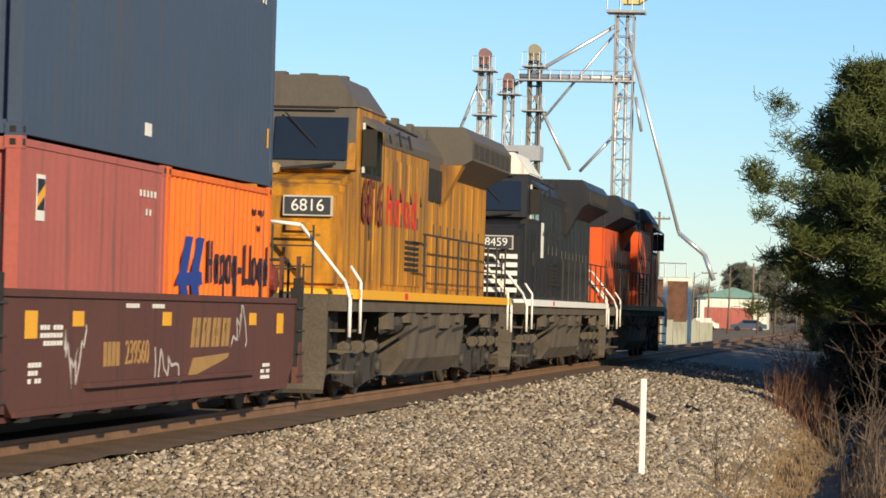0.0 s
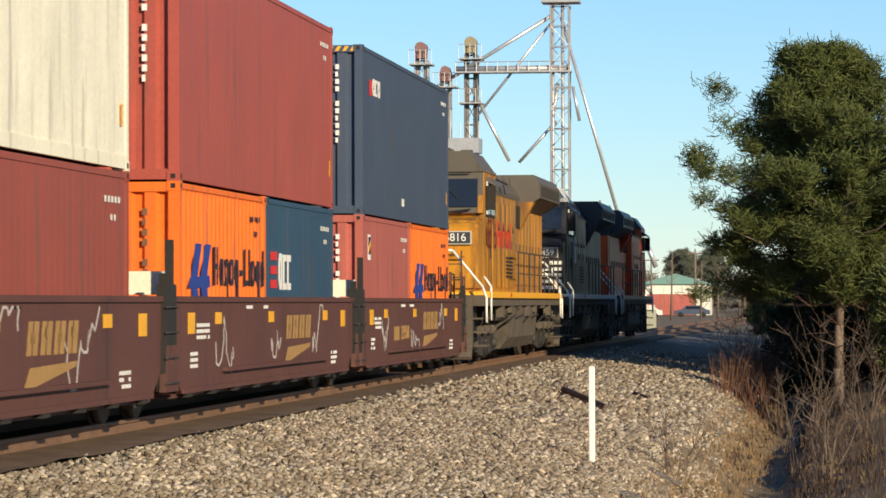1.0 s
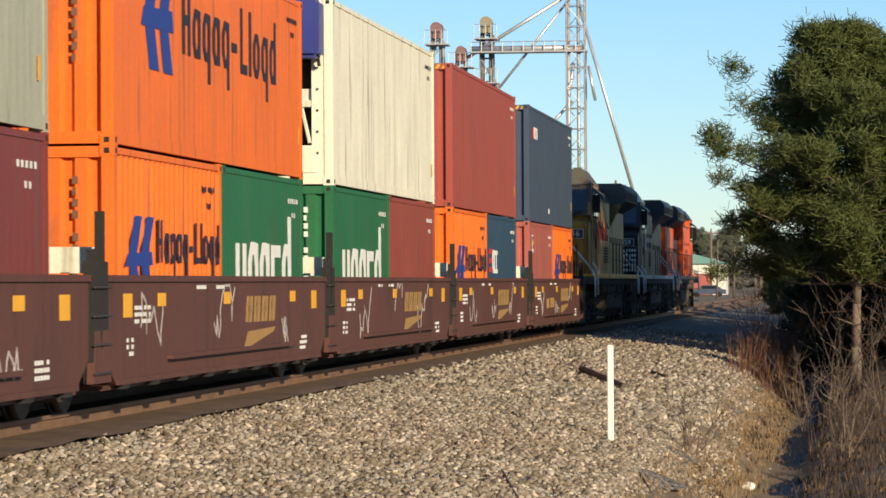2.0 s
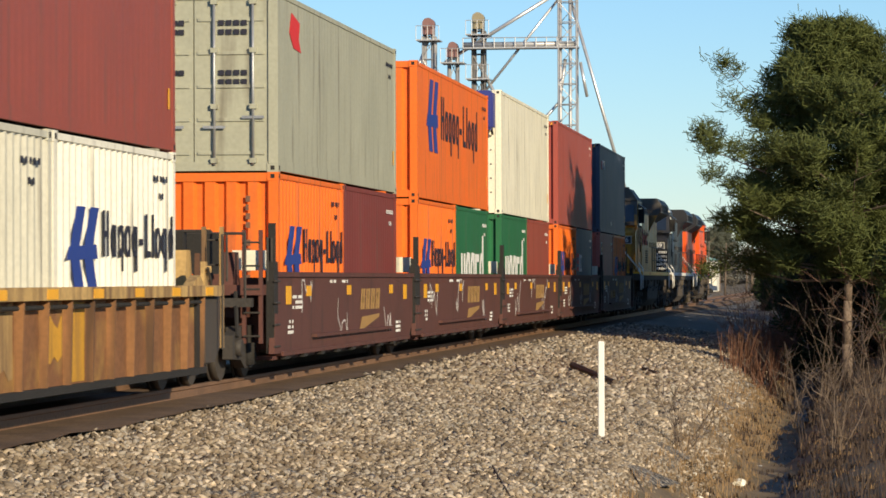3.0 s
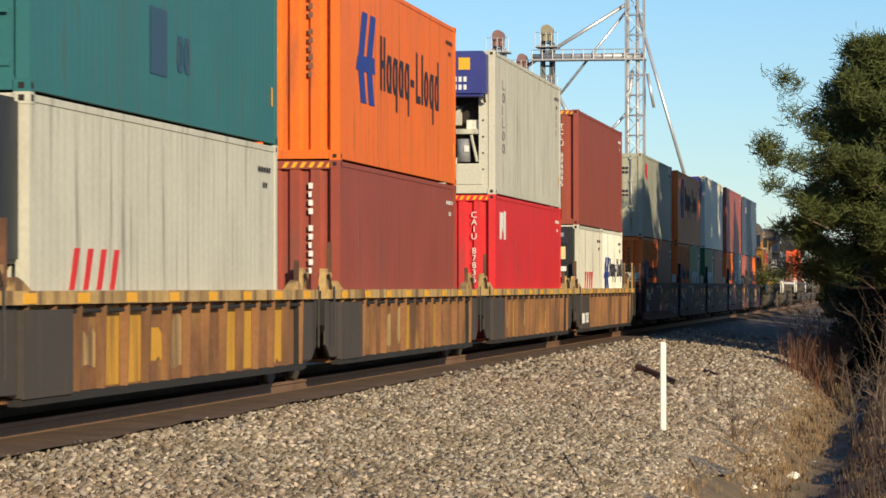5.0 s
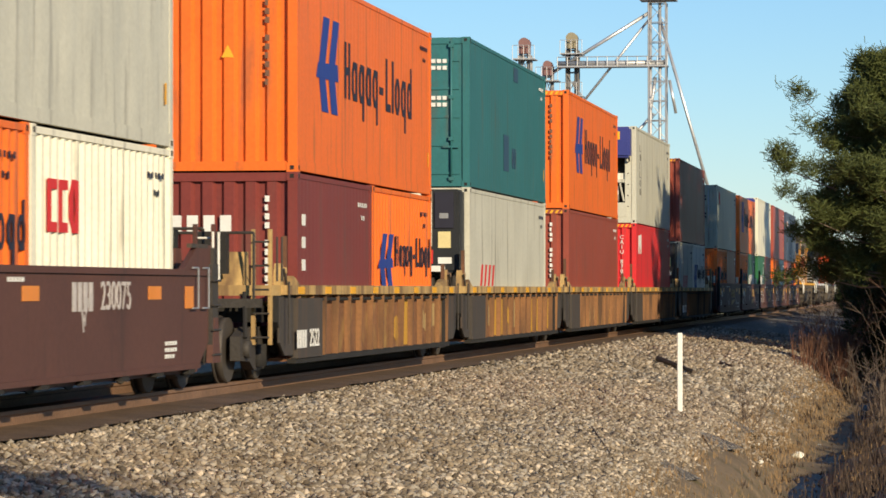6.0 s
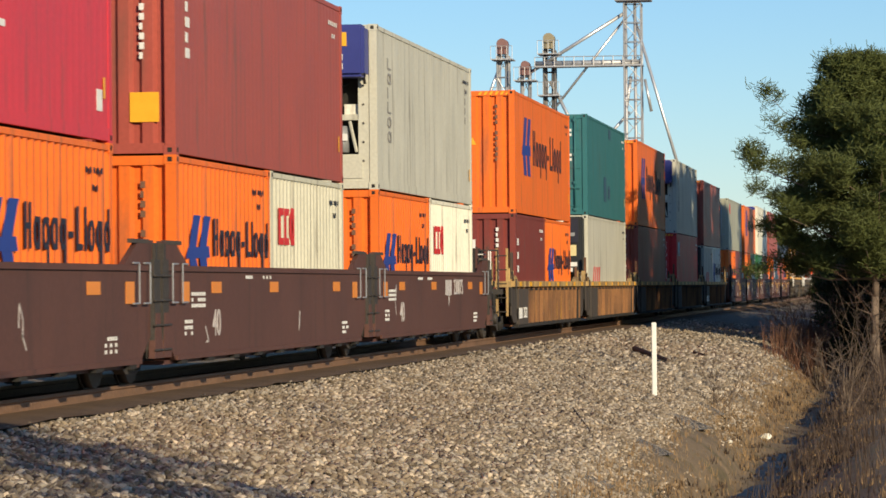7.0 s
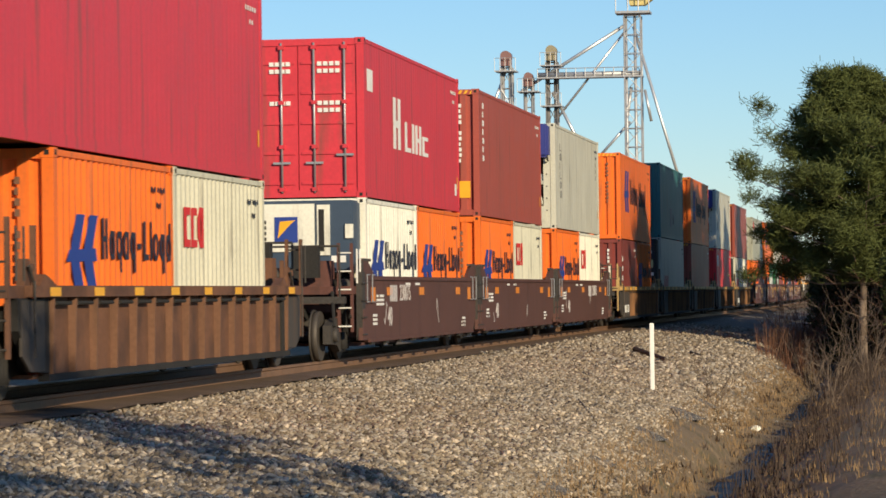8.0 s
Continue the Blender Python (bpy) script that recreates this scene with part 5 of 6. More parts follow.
        for k in range(4):
            box(bm, x - 0.002, x + 0.004, yy - u0 - size * (0.3 * len(text) + 2.3) + k * size * 0.5, yy - u0 - size * (0.3 * len(text) + 1.95) + k * size * 0.5, z - size * 0.33, z + size * 0.36)
        tagged(part("owner_mark", bm, inkm, t, "bars of the owner's mark"), kind="stuff")
    if style == "brown":
        bm = bmesh.new()
        rod(bm, (0.3, ends[1] - u0 + 0.35, 1.72), (1.0, ends[1] - u0 + 0.35, 1.72), 0.24, 16)
        bmesh.ops.bevel(bm, geom=[e for e in bm.edges if len(e.link_faces) == 2 and max(len(f.verts) for f in e.link_faces) > 4], offset=0.06, segments=2, affect='EDGES')
        part("air_reservoir", bm, P["maroon"], t, "red-brown air reservoir")
    train.append((t, u0, 0, 0))


G = 1.45
well_car("brown five-unit well car with yellow reflectors and scribbles", [(u - 1.45, u + LL + 1.45) for u in (0, -15.49, -30.54, -45.56, -60.65)], "brown", [("239560", 4.3, 0.36, 1.364, 0.84, MARKGOLD)])
well_car("worn yellow five-unit ribbed well car", [(u - 1.9, u + LL + 2.3) for u in (-79.96, -97.15, -114.23, -131.16, -148.14)], "yellow", [("2522", -147.75, 0.36, 1.389, 0.55, MARKWHITE), ("2522", -79.6, 0.36, 1.389, 0.55, MARKWHITE)])
well_car("dark brown three-unit well car with orange reflectors", [(u - 1.6, u + LL + 1.6) for u in (-167.85, -183.53, -199.02)], "dark", [("230075", -195.5, 0.44, 1.366, 1.16, CHALK), ("230075", -158.9, 0.44, 1.366, 1.16, CHALK)])
well_car("rusty brown ribbed well car", [(-220.4 - 1.9, -220.4 + LL + 2.3)], "rust", [])


# ---- locomotives ----
def locomotive(label, u, turned, nose, body, roofm, stripe, number, scheme):
    """A six-axle diesel locomotive, its cab end at y = 0."""
    t = thing("locomotive", label, "locomotive", "locomotives of the train")
    LEN = 22.0
    cell("frame", UNDER, t, -1.46, 1.46, 1.0, LEN - 1.0, 1.32, 1.56)
    cell("sill_stripe", stripe, t, -1.53, 1.53, 1.6, LEN - 1.4, 1.50, 1.64)
    # nose
    bm = bmesh.new()
    prism(bm, [(1.9, 1.64), (1.75, 3.05), (2.0, 3.22), (3.0, 3.42), (3.0, 1.64)], "x", -1.24, 1.24)
    bmesh.ops.bevel(bm, geom=bm.edges[:], offset=0.08, segments=2, affect='EDGES')
    ns = part("nose", bm, nose, t)
    cell("nose_door", nose, ns, -1.15, -0.55, 1.72, 1.9, 1.7, 3.0)
    cell("plate", surface("number_board", (0.05, 0.05, 0.055), 0.4), ns, 0.40, 1.08, 1.70, 1.80, 2.72, 2.97)
    cell("plate_rim", surface("pale_rim", (0.5, 0.48, 0.42), 0.5), ns, 0.375, 1.105, 1.712, 1.79, 2.695, 2.995)
    if number:
        digits(number, 0.25, MARKWHITE, ns, facing_back(0.74, 1.695, 2.845), "cab_number", "white number on a dark board")
    cell("headlight_bezel", nose, ns, 0.42, 0.82, 1.72, 1.85, 2.48, 2.60)
    made("grab_bar", nose, ns, rod, (0.35, 1.66, 2.42), (0.95, 1.66, 2.42), 0.02, 6)
    made("nose_hinge", nose, ns, rod, (-0.5, 1.72, 1.9), (-0.5, 1.72, 2.9), 0.02, 6)
    made("headlight", GREYSTEEL, ns, rod, (0.0, 1.95, 3.32), (0.0, 2.25, 3.36), 0.12, 12)
    for xx in (-0.95, -0.35, 0.35, 0.95):
        made("front_rail_post", STEEL, t, rod, (xx, 1.1, 1.5), (xx, 1.1, 2.55), 0.018, 6)
        made("air_hose", DARK, t, rod, (xx * 0.6, 0.9, 1.0), (xx * 0.6 + 0.05, 0.55, 0.55), 0.03, 6)
    made("ditch_light", GREYSTEEL, t, rod, (1.0, 0.95, 1.35), (1.0, 1.1, 1.35), 0.1, 12)
    for zz in (1.95, 2.25):
        made("front_chain", STEEL, t, rod, (-0.95, 1.1, zz), (0.95, 1.1, zz), 0.012, 5)
    if scheme == "bars":
        for k in range(5):
            cell("white_bar", MARKWHITE, ns, -1.20, 1.20, 1.735, 1.80 + 0.0, 1.78 + k * 0.18, 1.88 + k * 0.18)
    # cab
    bm = bmesh.new()
    prism(bm, [(2.75, 1.64), (2.75, 3.40), (2.60, 3.44), (2.80, 4.38), (3.15, 4.40), (5.4, 4.40), (5.4, 1.64)], "x", -1.27, 1.27)
    cb = part("cab", bm, body, t)
    made("roof", P["white"] if scheme == "bars" else roofm, cb, prism, [(-1.29, 4.36), (-0.95, 4.83), (0.95, 4.83), (1.29, 4.36)], "y", 2.74, 5.5)
    bm = bmesh.new()
    prism(bm, [(2.58, 3.42), (2.79, 4.38), (2.83, 4.38), (2.62, 3.42)], "x", -1.26, 1.26)
    part("windshield_surround", bm, roofm, cb)
    for a, b in ((-1.14, -0.04), (0.04, 1.14)):
        bm = bmesh.new()
        prism(bm, [(2.568, 3.56), (2.712, 4.2), (2.76, 4.2), (2.62, 3.56)], "x", a, b)
        w = part("windshield", bm, GLASS, cb)
        made("wiper", DARK, w, rod, (a + 0.15, 2.68, 4.26), (a + 0.65, 2.60, 3.75), 0.014, 5)
    for s in (1, -1):
        for y in (3.3, 4.25):
            cell("side_window", GLASS, cb, *sorted((s * 1.27, s * 1.285)), y, y + 0.72, 3.42, 4.1)
        cell("mirror", DARK, cb, *sorted((s * 1.29, s * 1.5)), 3.12, 3.2, 3.5, 4.05)
        cell("window_frame", DARK, cb, *sorted((s * 1.272, s * 1.278)), 3.2, 5.1, 3.34, 4.2)
    for sx in (-1, 1):
        made("corner_pillar", nose, cb, prism, [(2.565, 3.42), (2.66, 3.82), (2.72, 3.82), (2.63, 3.42)], "x", *sorted((sx * 1.15, sx * 1.272)))
    made("visor_rail", DARK, cb, rod, (-1.1, 2.66, 4.34), (1.0, 2.66, 4.34), 0.02, 6)
    made("brow_grab", DARK, cb, rod, (-0.9, 2.5, 3.50), (0.1, 2.42, 3.40), 0.022, 6)
    made("brow_grab", DARK, cb, rod, (0.1, 2.42, 3.40), (1.0, 2.5, 3.50), 0.022, 6)
    made("brow_lamp", LIPYELLOW, cb, rod, (0.1, 2.4, 3.42), (0.1, 2.6, 3.42), 0.08, 10)
    cell("wind_deflector", surface("pale_rim_edge", (0.6, 0.6, 0.58), 0.4), cb, 1.285, 1.32, 3.15, 3.22, 3.4, 4.15)
    for k in range(3):
        cell("roof_box", roofm, cb, -0.2 + k * 0.4, 0.05 + k * 0.4, 3.3 + k * 0.4, 3.6 + k * 0.4, 4.81, 4.92)
    made("horn", STEEL, cb, rod, (0.2, 4.6, 4.9), (0.2, 5.1, 4.95), 0.07, 10)
    # long hood
    bm = bmesh.new()
    prism(bm, [(-0.98, 1.64), (-0.98, 4.15), (-0.7, 4.52), (0.7, 4.52), (0.98, 4.15), (0.98, 1.64)], "y", 5.4, 20.4)
    hd = part("hood", bm, body, t)
    made("hood_roof", roofm, hd, prism, [(-0.99, 4.14), (-0.72, 4.55), (0.72, 4.55), (0.99, 4.14), (0.99, 3.80), (-0.99, 3.80)], "y", 5.4, 20.41)
    for s in (1, -1):
        cell("electrical_cabinet", body, hd, *sorted((s * 0.98, s * 1.22)), 5.4, 10.6, 1.64, 3.95)
        for k in range(16):
            y = 5.5 + k * 0.9
            xx = 1.22 if y < 9.6 else 0.98
            cell("hood_door", body, hd, *sorted((s * (xx + 0.002), s * (xx + 0.022))), y, y + 0.82, 1.75, 3.75)
            if y > 7:
                made("door_latch", STEEL, hd, rod, (s * (xx + 0.03), y + 0.1, 2.7), (s * (xx + 0.03), y + 0.1, 2.9), 0.02, 5)
        for k in range(3):
            cell("intake_grille", DARK, hd, *sorted((s * 1.0, s * 1.03)), 11.0 + k * 0.95, 11.8 + k * 0.95, 3.3, 3.88)
        cell("side_letters", stripe if scheme != "bars" else MARKWHITE, hd, *sorted((s * 1.245, s * 1.252)), 5.9, 6.4, 2.6, 3.4) if scheme == "bars" else None
    for s in (1, -1):
        for k in range(6):
            cell("vent_slat", DARK, hd, *sorted((s * 1.24, s * 1.26)), 7.9, 9.4, 2.0 + k * 0.09, 2.05 + k * 0.09)
        for k in range(7):
            cell("radiator_mesh", STEEL, hd, *sorted((s * 1.521, s * 1.532)), 14.2 + k * 0.8, 14.85 + k * 0.8, 4.18, 4.44)
        cell("access_hatch", body, cb, *sorted((s * 1.272, s * 1.284)), 3.3, 4.0, 1.8, 3.1)
        made("hatch_handle", STEEL, cb, rod, (s * 1.30, 3.9, 2.4), (s * 1.30, 3.9, 2.7), 0.018, 6)
        made("cab_grab", body, cb, rod, (s * 1.31, 4.2, 1.8), (s * 1.31, 4.2, 3.2), 0.018, 6)
    # fittings along the underframe and hood top
    for s in (1, -1):
        for k in range(7):
            y = 5.2 + k * 2.05
            made("cable_box", UNDER, t, box, *sorted((s * 1.28, s * 1.44)), y, y + 0.5 + 0.3 * (k % 2), 1.05 + 0.1 * (k % 3), 1.34)
            made("brake_pipe", DARK, t, rod, (s * 1.36, y - 0.3, 1.0 - 0.1 * (k % 2)), (s * 1.36, y + 1.5, 1.08), 0.03, 6)
        for y in (2.3, 3.6, 4.9, LEN - 2.3, LEN - 3.6, LEN - 4.9):
            made("brake_cylinder", UNDER, t, rod, (s * 1.22, y - 0.2, 0.78), (s * 1.22, y + 0.2, 0.78), 0.10, 10)
            made("sand_pipe", DARK, t, rod, (s * 1.25, y + 0.5, 1.2), (s * 1.1, y + 0.62, 0.2), 0.02, 5)
        for k in range(5):
            cell("lift_lug", roofm, hd, *sorted((s * 0.72, s * 0.82)), 6.0 + k * 1.7, 6.3 + k * 1.7, 4.42, 4.6)
        for k in range(4):
            made("hood_grab", DARK, hd, rod, (s * 1.26, 6.2 + k * 1.1, 3.1), (s * 1.02, 6.2 + k * 1.1, 4.3), 0.022, 6)
        made("hood_rail", DARK, hd, rod, (s * 1.02, 5.6, 4.4), (s * 1.02, 10.4, 4.34), 0.024, 6)
        cell("hood_shelf", roofm, hd, *sorted((s * 0.97, s * 1.235)), 5.42, 10.62, 3.94, 4.0)
        made("wing_bracket", body, hd, prism, [(s * 0.98, 3.2), (s * 1.4, 4.0), (s * 0.98, 4.0)], "y", 13.6, 14.0)
        made("sun_visor", roofm, cb, prism, [(s * 1.27, 4.16), (s * 1.27, 4.26), (s * 1.5, 4.08), (s * 1.5, 4.04)], "y", 3.2, 5.0)
        cell("cab_seam", DARK, cb, *sorted((s * 1.271, s * 1.277)), 5.30, 5.33, 1.7, 4.3)
        cell("sill_reflector", MARKRED, t, *sorted((s * 1.531, s * 1.535)), 6.2, 6.5, 1.52, 1.62)
    # exhaust and radiator wings
    cell("exhaust_stack", DARK, hd, -0.35, 0.35, 10.2, 11.4, 4.44, 4.66)
    bm = bmesh.new()
    prism(bm, [(-0.9, 3.75), (-1.52, 4.12), (-1.52, 4.5), (-1.35, 4.72), (1.35, 4.72), (1.52, 4.5), (1.52, 4.12), (0.9, 3.75)], "y", 14.0, 20.0)
    rd = part("radiator", bm, roofm, hd, "overhanging radiator housing")
    # end, frame, tank
    cell("hood_end", body, hd, -0.9, 0.9, 20.4, 20.5, 1.7, 3.5)
    bm = bmesh.new()
    prism(bm, [(-1.32, 0.55), (-1.1, 0.28), (1.1, 0.28), (1.32, 0.55), (1.38, 1.3), (-1.38, 1.3)], "y", 7.7, 14.6)
    part("fuel_tank", bm, UNDER, t, "dusty fuel tank")
    for s in (1, -1):
        made("air_tank", STEEL, t, rod, (s * 1.15, 6.6, 1.15), (s * 1.15, 7.6, 1.15), 0.2, 12)
        for y in (2.1, LEN - 2.1):
            for k in range(4):
                cell("step", UNDER, t, *sorted((s * 1.2, s * 1.5)), y - 0.9 if y < 5 else y + 0.3, y - 0.3 if y < 5 else y + 0.9, 0.42 + k * 0.3, 0.46 + k * 0.3)
            # plate behind the steps, near black for the shade in the step well
            cell("step_guard", DARK, t, *sorted((s * 1.16, s * 1.2)), y - 0.9 if y < 5 else y + 0.2, y - 0.2 if y < 5 else y + 0.9, 0.55, 1.56)
            y0 = 1.15 if y < 5 else LEN - 1.15
            y1 = 1.95 if y < 5 else LEN - 1.95
            bm = bmesh.new()
            pts = [(s * 1.50, y0, 0.95), (s * 1.50, y0, 1.5), (s * 1.40, y0 + (0.1 if y < 5 else -0.1), 1.75), (s * 0.75, y0 + (0.0 if y < 5 else 0.0), 2.55), (s * 0.2, y0, 2.6)]
            for a, b in zip(pts, pts[1:]):
                rod(bm, a, b, 0.028, 8)
            part("stair_rail", bm, RAILWHITE, t, "white stair handrail")
            bm = bmesh.new()
            rod(bm, (s * 1.52, y1, 1.0), (s * 1.52, y1, 1.75), 0.024, 8)
            rod(bm, (s * 1.52, y1, 1.75), (s * 1.36, y1, 1.98), 0.024, 8)
            part("stair_rail", bm, RAILWHITE, t, "white stair handrail")
        for k in range(9):
            y = 8.6 + k * 1.4
            made("rail_post", STEEL, t, rod, (s * 1.48, y, 1.6), (s * 1.48, y, 2.62), 0.02, 6)
        made("handrail", STEEL, t, rod, (s * 1.48, 8.4, 2.62), (s * 1.48, 20.2, 2.62), 0.02, 6)
        made("handrail", STEEL, t, rod, (s * 1.48, 8.4, 2.1), (s * 1.48, 20.2, 2.1), 0.016, 6)
    for y in (0.95, LEN - 0.95):
        bm = bmesh.new()
        s = -1 if y < 5 else 1
        prism(bm, [(y, 1.56), (y, 0.5), (y + s * 0.28, 0.14), (y + s * 0.32, 0.2), (y + s * 0.06, 0.6), (y + s * 0.08, 1.56)], "x", -1.22, 1.22)
        part("pilot", bm, UNDER, t)
        bm = bmesh.new()
        box(bm, -0.12, 0.12, *sorted((y, y + s * 0.95)), 0.72, 0.98)
        part("coupler", bm, DARK, t)
    for y in (4.1, LEN - 4.1):
        truck(t, y, "bogie", 3, 1.9, 1.12)
    train.append((t, u + (LEN if turned else 0), 0, 180 if turned else 0))
    return t


up = locomotive("yellow diesel locomotive with a grey roof, weathered", 15.7, False, LOCOYELLOW, LOCOYELLOW, LOCOGREY, REFLECT, "6816", "plain")
letter_bars(up, "Umiou", 1.248, 5.9, 2.7, 0.62, MARKRED, "red bar of a faded name", 0.5, 0.13, 0.25)
digits("6816", 1.0, surface("dark_red_number", (0.16, 0.03, 0.02), 0.6), up, facing_side(1.31, 4.15, 2.95) , "side_number", "dark red number on the cab side")
ns = locomotive("black diesel locomotive with white nose bars", 38.2, False, LOCOBLACK, LOCOBLACK, LOCOBLACK, MARKWHITE, "8459", "bars")
lead = locomotive("orange and black diesel locomotive leading the train", 60.6, True, LOCOORANGE, LOCOORANGE, LOCOBLACK, LOCOBLACK, "", "plain")

# ---- the grain elevator's towers ----
# tower steel lighter than its own tone, for the haze over the distance
TOWERGREY = surface("tower_steel", (0.46, 0.46, 0.47), 0.5, 0.5, 0.2, 0.5, 6.0, 0.0)
TOWERDARK = surface("tower_dark_steel", (0.22, 0.21, 0.205), 0.6, 0.4, 0.2, 0.5, 6.0, 0.0)
PIPE = surface("spout_pipe", (0.62, 0.62, 0.62), 0.35, 0.6, 0.12, 0.5, 6.0, 0.0)


def lattice(bm, x, y, z0, z1, w, r, bays):
    c = [(x + a * w / 2, y + b * w / 2) for a, b in ((-1, -1), (1, -1), (1, 1), (-1, 1))]
    for p in c:
        rod(bm, (*p, z0), (*p, z1), r, 6)
    for k in range(bays):
        za, zb = z0 + (z1 - z0) * k / bays, z0 + (z1 - z0) * (k + 1) / bays
        for i in range(4):
            p, q = c[i], c[(i + 1) % 4]
            rod(bm, (*p, zb), (*q, zb), r * 0.6, 5)
            rod(bm, (*(p if k % 2 else q), za), (*(q if k % 2 else p), zb), r * 0.5, 5)


def elevator():
    Y = 200.0
    t = thing("grain_elevator", "grey steel grain elevator towers with spouts beside the line", "grain elevator", "", pose(0, Y, -0.5))
    bm = bmesh.new()
    lattice(bm, -17.05, 0, 0, 19.9, 1.1, 0.05, 16)
    part("main_tower", bm, TOWERGREY, t)
    bm = bmesh.new()
    rod(bm, (-17.5, -0.2, 1.0), (-17.5, -0.2, 20.0), 0.10, 8)
    rod(bm, (-16.9, -0.2, 1.0), (-16.9, -0.2, 20.0), 0.10, 8)
    part("leg_casing", bm, TOWERGREY, t)
    bm = bmesh.new()
    box(bm, -18.15, -15.85, -0.9, 0.9, 20.05, 20.2)
    for x in (-18.1, -17.3, -16.6, -15.9):
        rod(bm, (x, -0.88, 20.2), (x, -0.88, 21.1), 0.035, 5)
    rod(bm, (-18.1, -0.88, 21.1), (-15.9, -0.88, 21.1), 0.035, 5)
    part("head_platform", bm, TOWERGREY, t)
    bm = bmesh.new()
    prism(bm, [(-17.2, 20.6), (-17.3, 21.1), (-16.6, 21.55), (-15.9, 21.5), (-15.7, 21.0), (-16.2, 20.6)], "y", -0.5, 0.5)
    part("head", bm, surface("pale_yellow_head", (0.62, 0.50, 0.20), 0.5), t, "pale yellow drive head")
    made("aerial", TOWERDARK, t, rod, (-17.4, 0, 20.5), (-17.4, 0, 22.2), 0.03, 5)
    for x, top, red in ((-25.6, 17.6, True), (-22.55, 17.9, False), (-24.1, 16.2, True)):
        bm = bmesh.new()
        lattice(bm, x, 0.6, 0, top - 0.9, 0.75 if top > 17 else 0.5, 0.055, 12)
        rod(bm, (x - 0.25, 0.4, 0), (x - 0.25, 0.4, top - 0.4), 0.13, 8)
        rod(bm, (x + 0.25, 0.4, 0), (x + 0.25, 0.4, top - 0.4), 0.13, 8)
        part("leg_tower", bm, TOWERDARK if top > 17.7 else TOWERGREY, t)
        bm = bmesh.new()
        rod(bm, (x, -0.15, top - 0.15), (x, 0.85, top - 0.15), 0.36 if top > 17 else 0.28, 16)
        box(bm, x - 0.34, x + 0.34, -0.1, 0.8, top - 0.8, top - 0.2)
        # head colours greyed by painted haze
        part("leg_head", bm, surface("faded_red_head", (0.24, 0.13, 0.12), 0.6) if red else surface("ochre_head", (0.30, 0.26, 0.17), 0.6), t)
        bm = bmesh.new()
        for z in (top - 1.2, top - 3.9) if top > 17 else (top - 1.2,):
            box(bm, x - 0.7, x + 0.7, -0.4, 1.4, z, z + 0.08)
            for k in range(5):
                rod(bm, (x - 0.7 + k * 0.35, -0.4, z), (x - 0.7 + k * 0.35, -0.4, z + 0.9), 0.022, 5)
            rod(bm, (x - 0.7, -0.4, z + 0.9), (x + 0.7, -0.4, z + 0.9), 0.022, 5)
        tagged(part("platform", bm, TOWERGREY, t), kind="stuff")
    bm = bmesh.new()
    box(bm, -23.4, -16.4, -0.6, 0.6, 15.85, 15.95)
    for k in range(12):
        x = -23.4 + k * 7 / 11
        rod(bm, (x, -0.6, 15.9), (x, -0.6, 16.5), 0.03, 5)
    rod(bm, (-23.4, -0.3, 16.1), (-16.4, -0.3, 16.1), 0.17, 8)
    rod(bm, (-23.4, -0.6, 16.5), (-16.4, -0.6, 16.5), 0.03, 5)
    part("catwalk", bm, TOWERGREY, t)
    for a, b, r in (((-17.6, 0, 19.3), (-24.6, 0.3, 15.1), 0.17), ((-17.5, 0, 19.0), (-22.4, 0.3, 13.0), 0.12), ((-17.3, 0, 12.9), (-19.6, 0, 10.4), 0.14), ((-17.0, 0, 19.2), (-13.47, 0, 6.8), 0.15), ((-17.2, 0, 15.2), (-17.6, 0, 12.6), 0.16), ((-16.3, 0, 15.0), (-15.9, 0, 12.9), 0.14), ((-13.47, 0, 6.8), (-11.9, 0, 5.55), 0.2), ((-11.9, 0, 5.55), (-11.3, 0, 4.0), 0.22), ((-25.6, 0.4, 16.6), (-27.4, 0.4, 11.9), 0.14), ((-22.5, 0.4, 15.0), (-20.2, 0, 10.5), 0.16)):
        made("spout", PIPE, t, rod, a, b, r * 0.68, 10)
    bm = bmesh.new()
    box(bm, -26.6, -22.0, -0.5, 1.5, 11.0, 11.9)
    for k in range(9):
        rod(bm, (-26.6 + k * 0.575, -0.5, 11.9), (-26.6 + k * 0.575, -0.5, 12.9), 0.03, 5)
    part("gallery", bm, TOWERGREY, t)
    bm = bmesh.new()
    rod(bm, (-24.4, 4, 0), (-24.4, 4, 8.8), 3.2, 32)
    rod(bm, (-24.4, 4, 8.8), (-24.4, 4, 10.9), 3.25, 32, 0.5)
    part("bin", bm, surface("corrugated_bin", (0.5, 0.51, 0.52), 0.5, 0.5, 0.1, 0.5, 10, 0.1), t)
    # the loading arch over the siding
    bm = bmesh.new()
    for x in (-14.2, -12.7):
        box(bm, x - 0.12, x + 0.12, -0.12, 0.12, 0.0, 4.1)
    box(bm, -14.32, -12.58, -0.11, 0.11, 3.9, 4.1)
    part("loading_arch", bm, P["white"], t)


elevator()


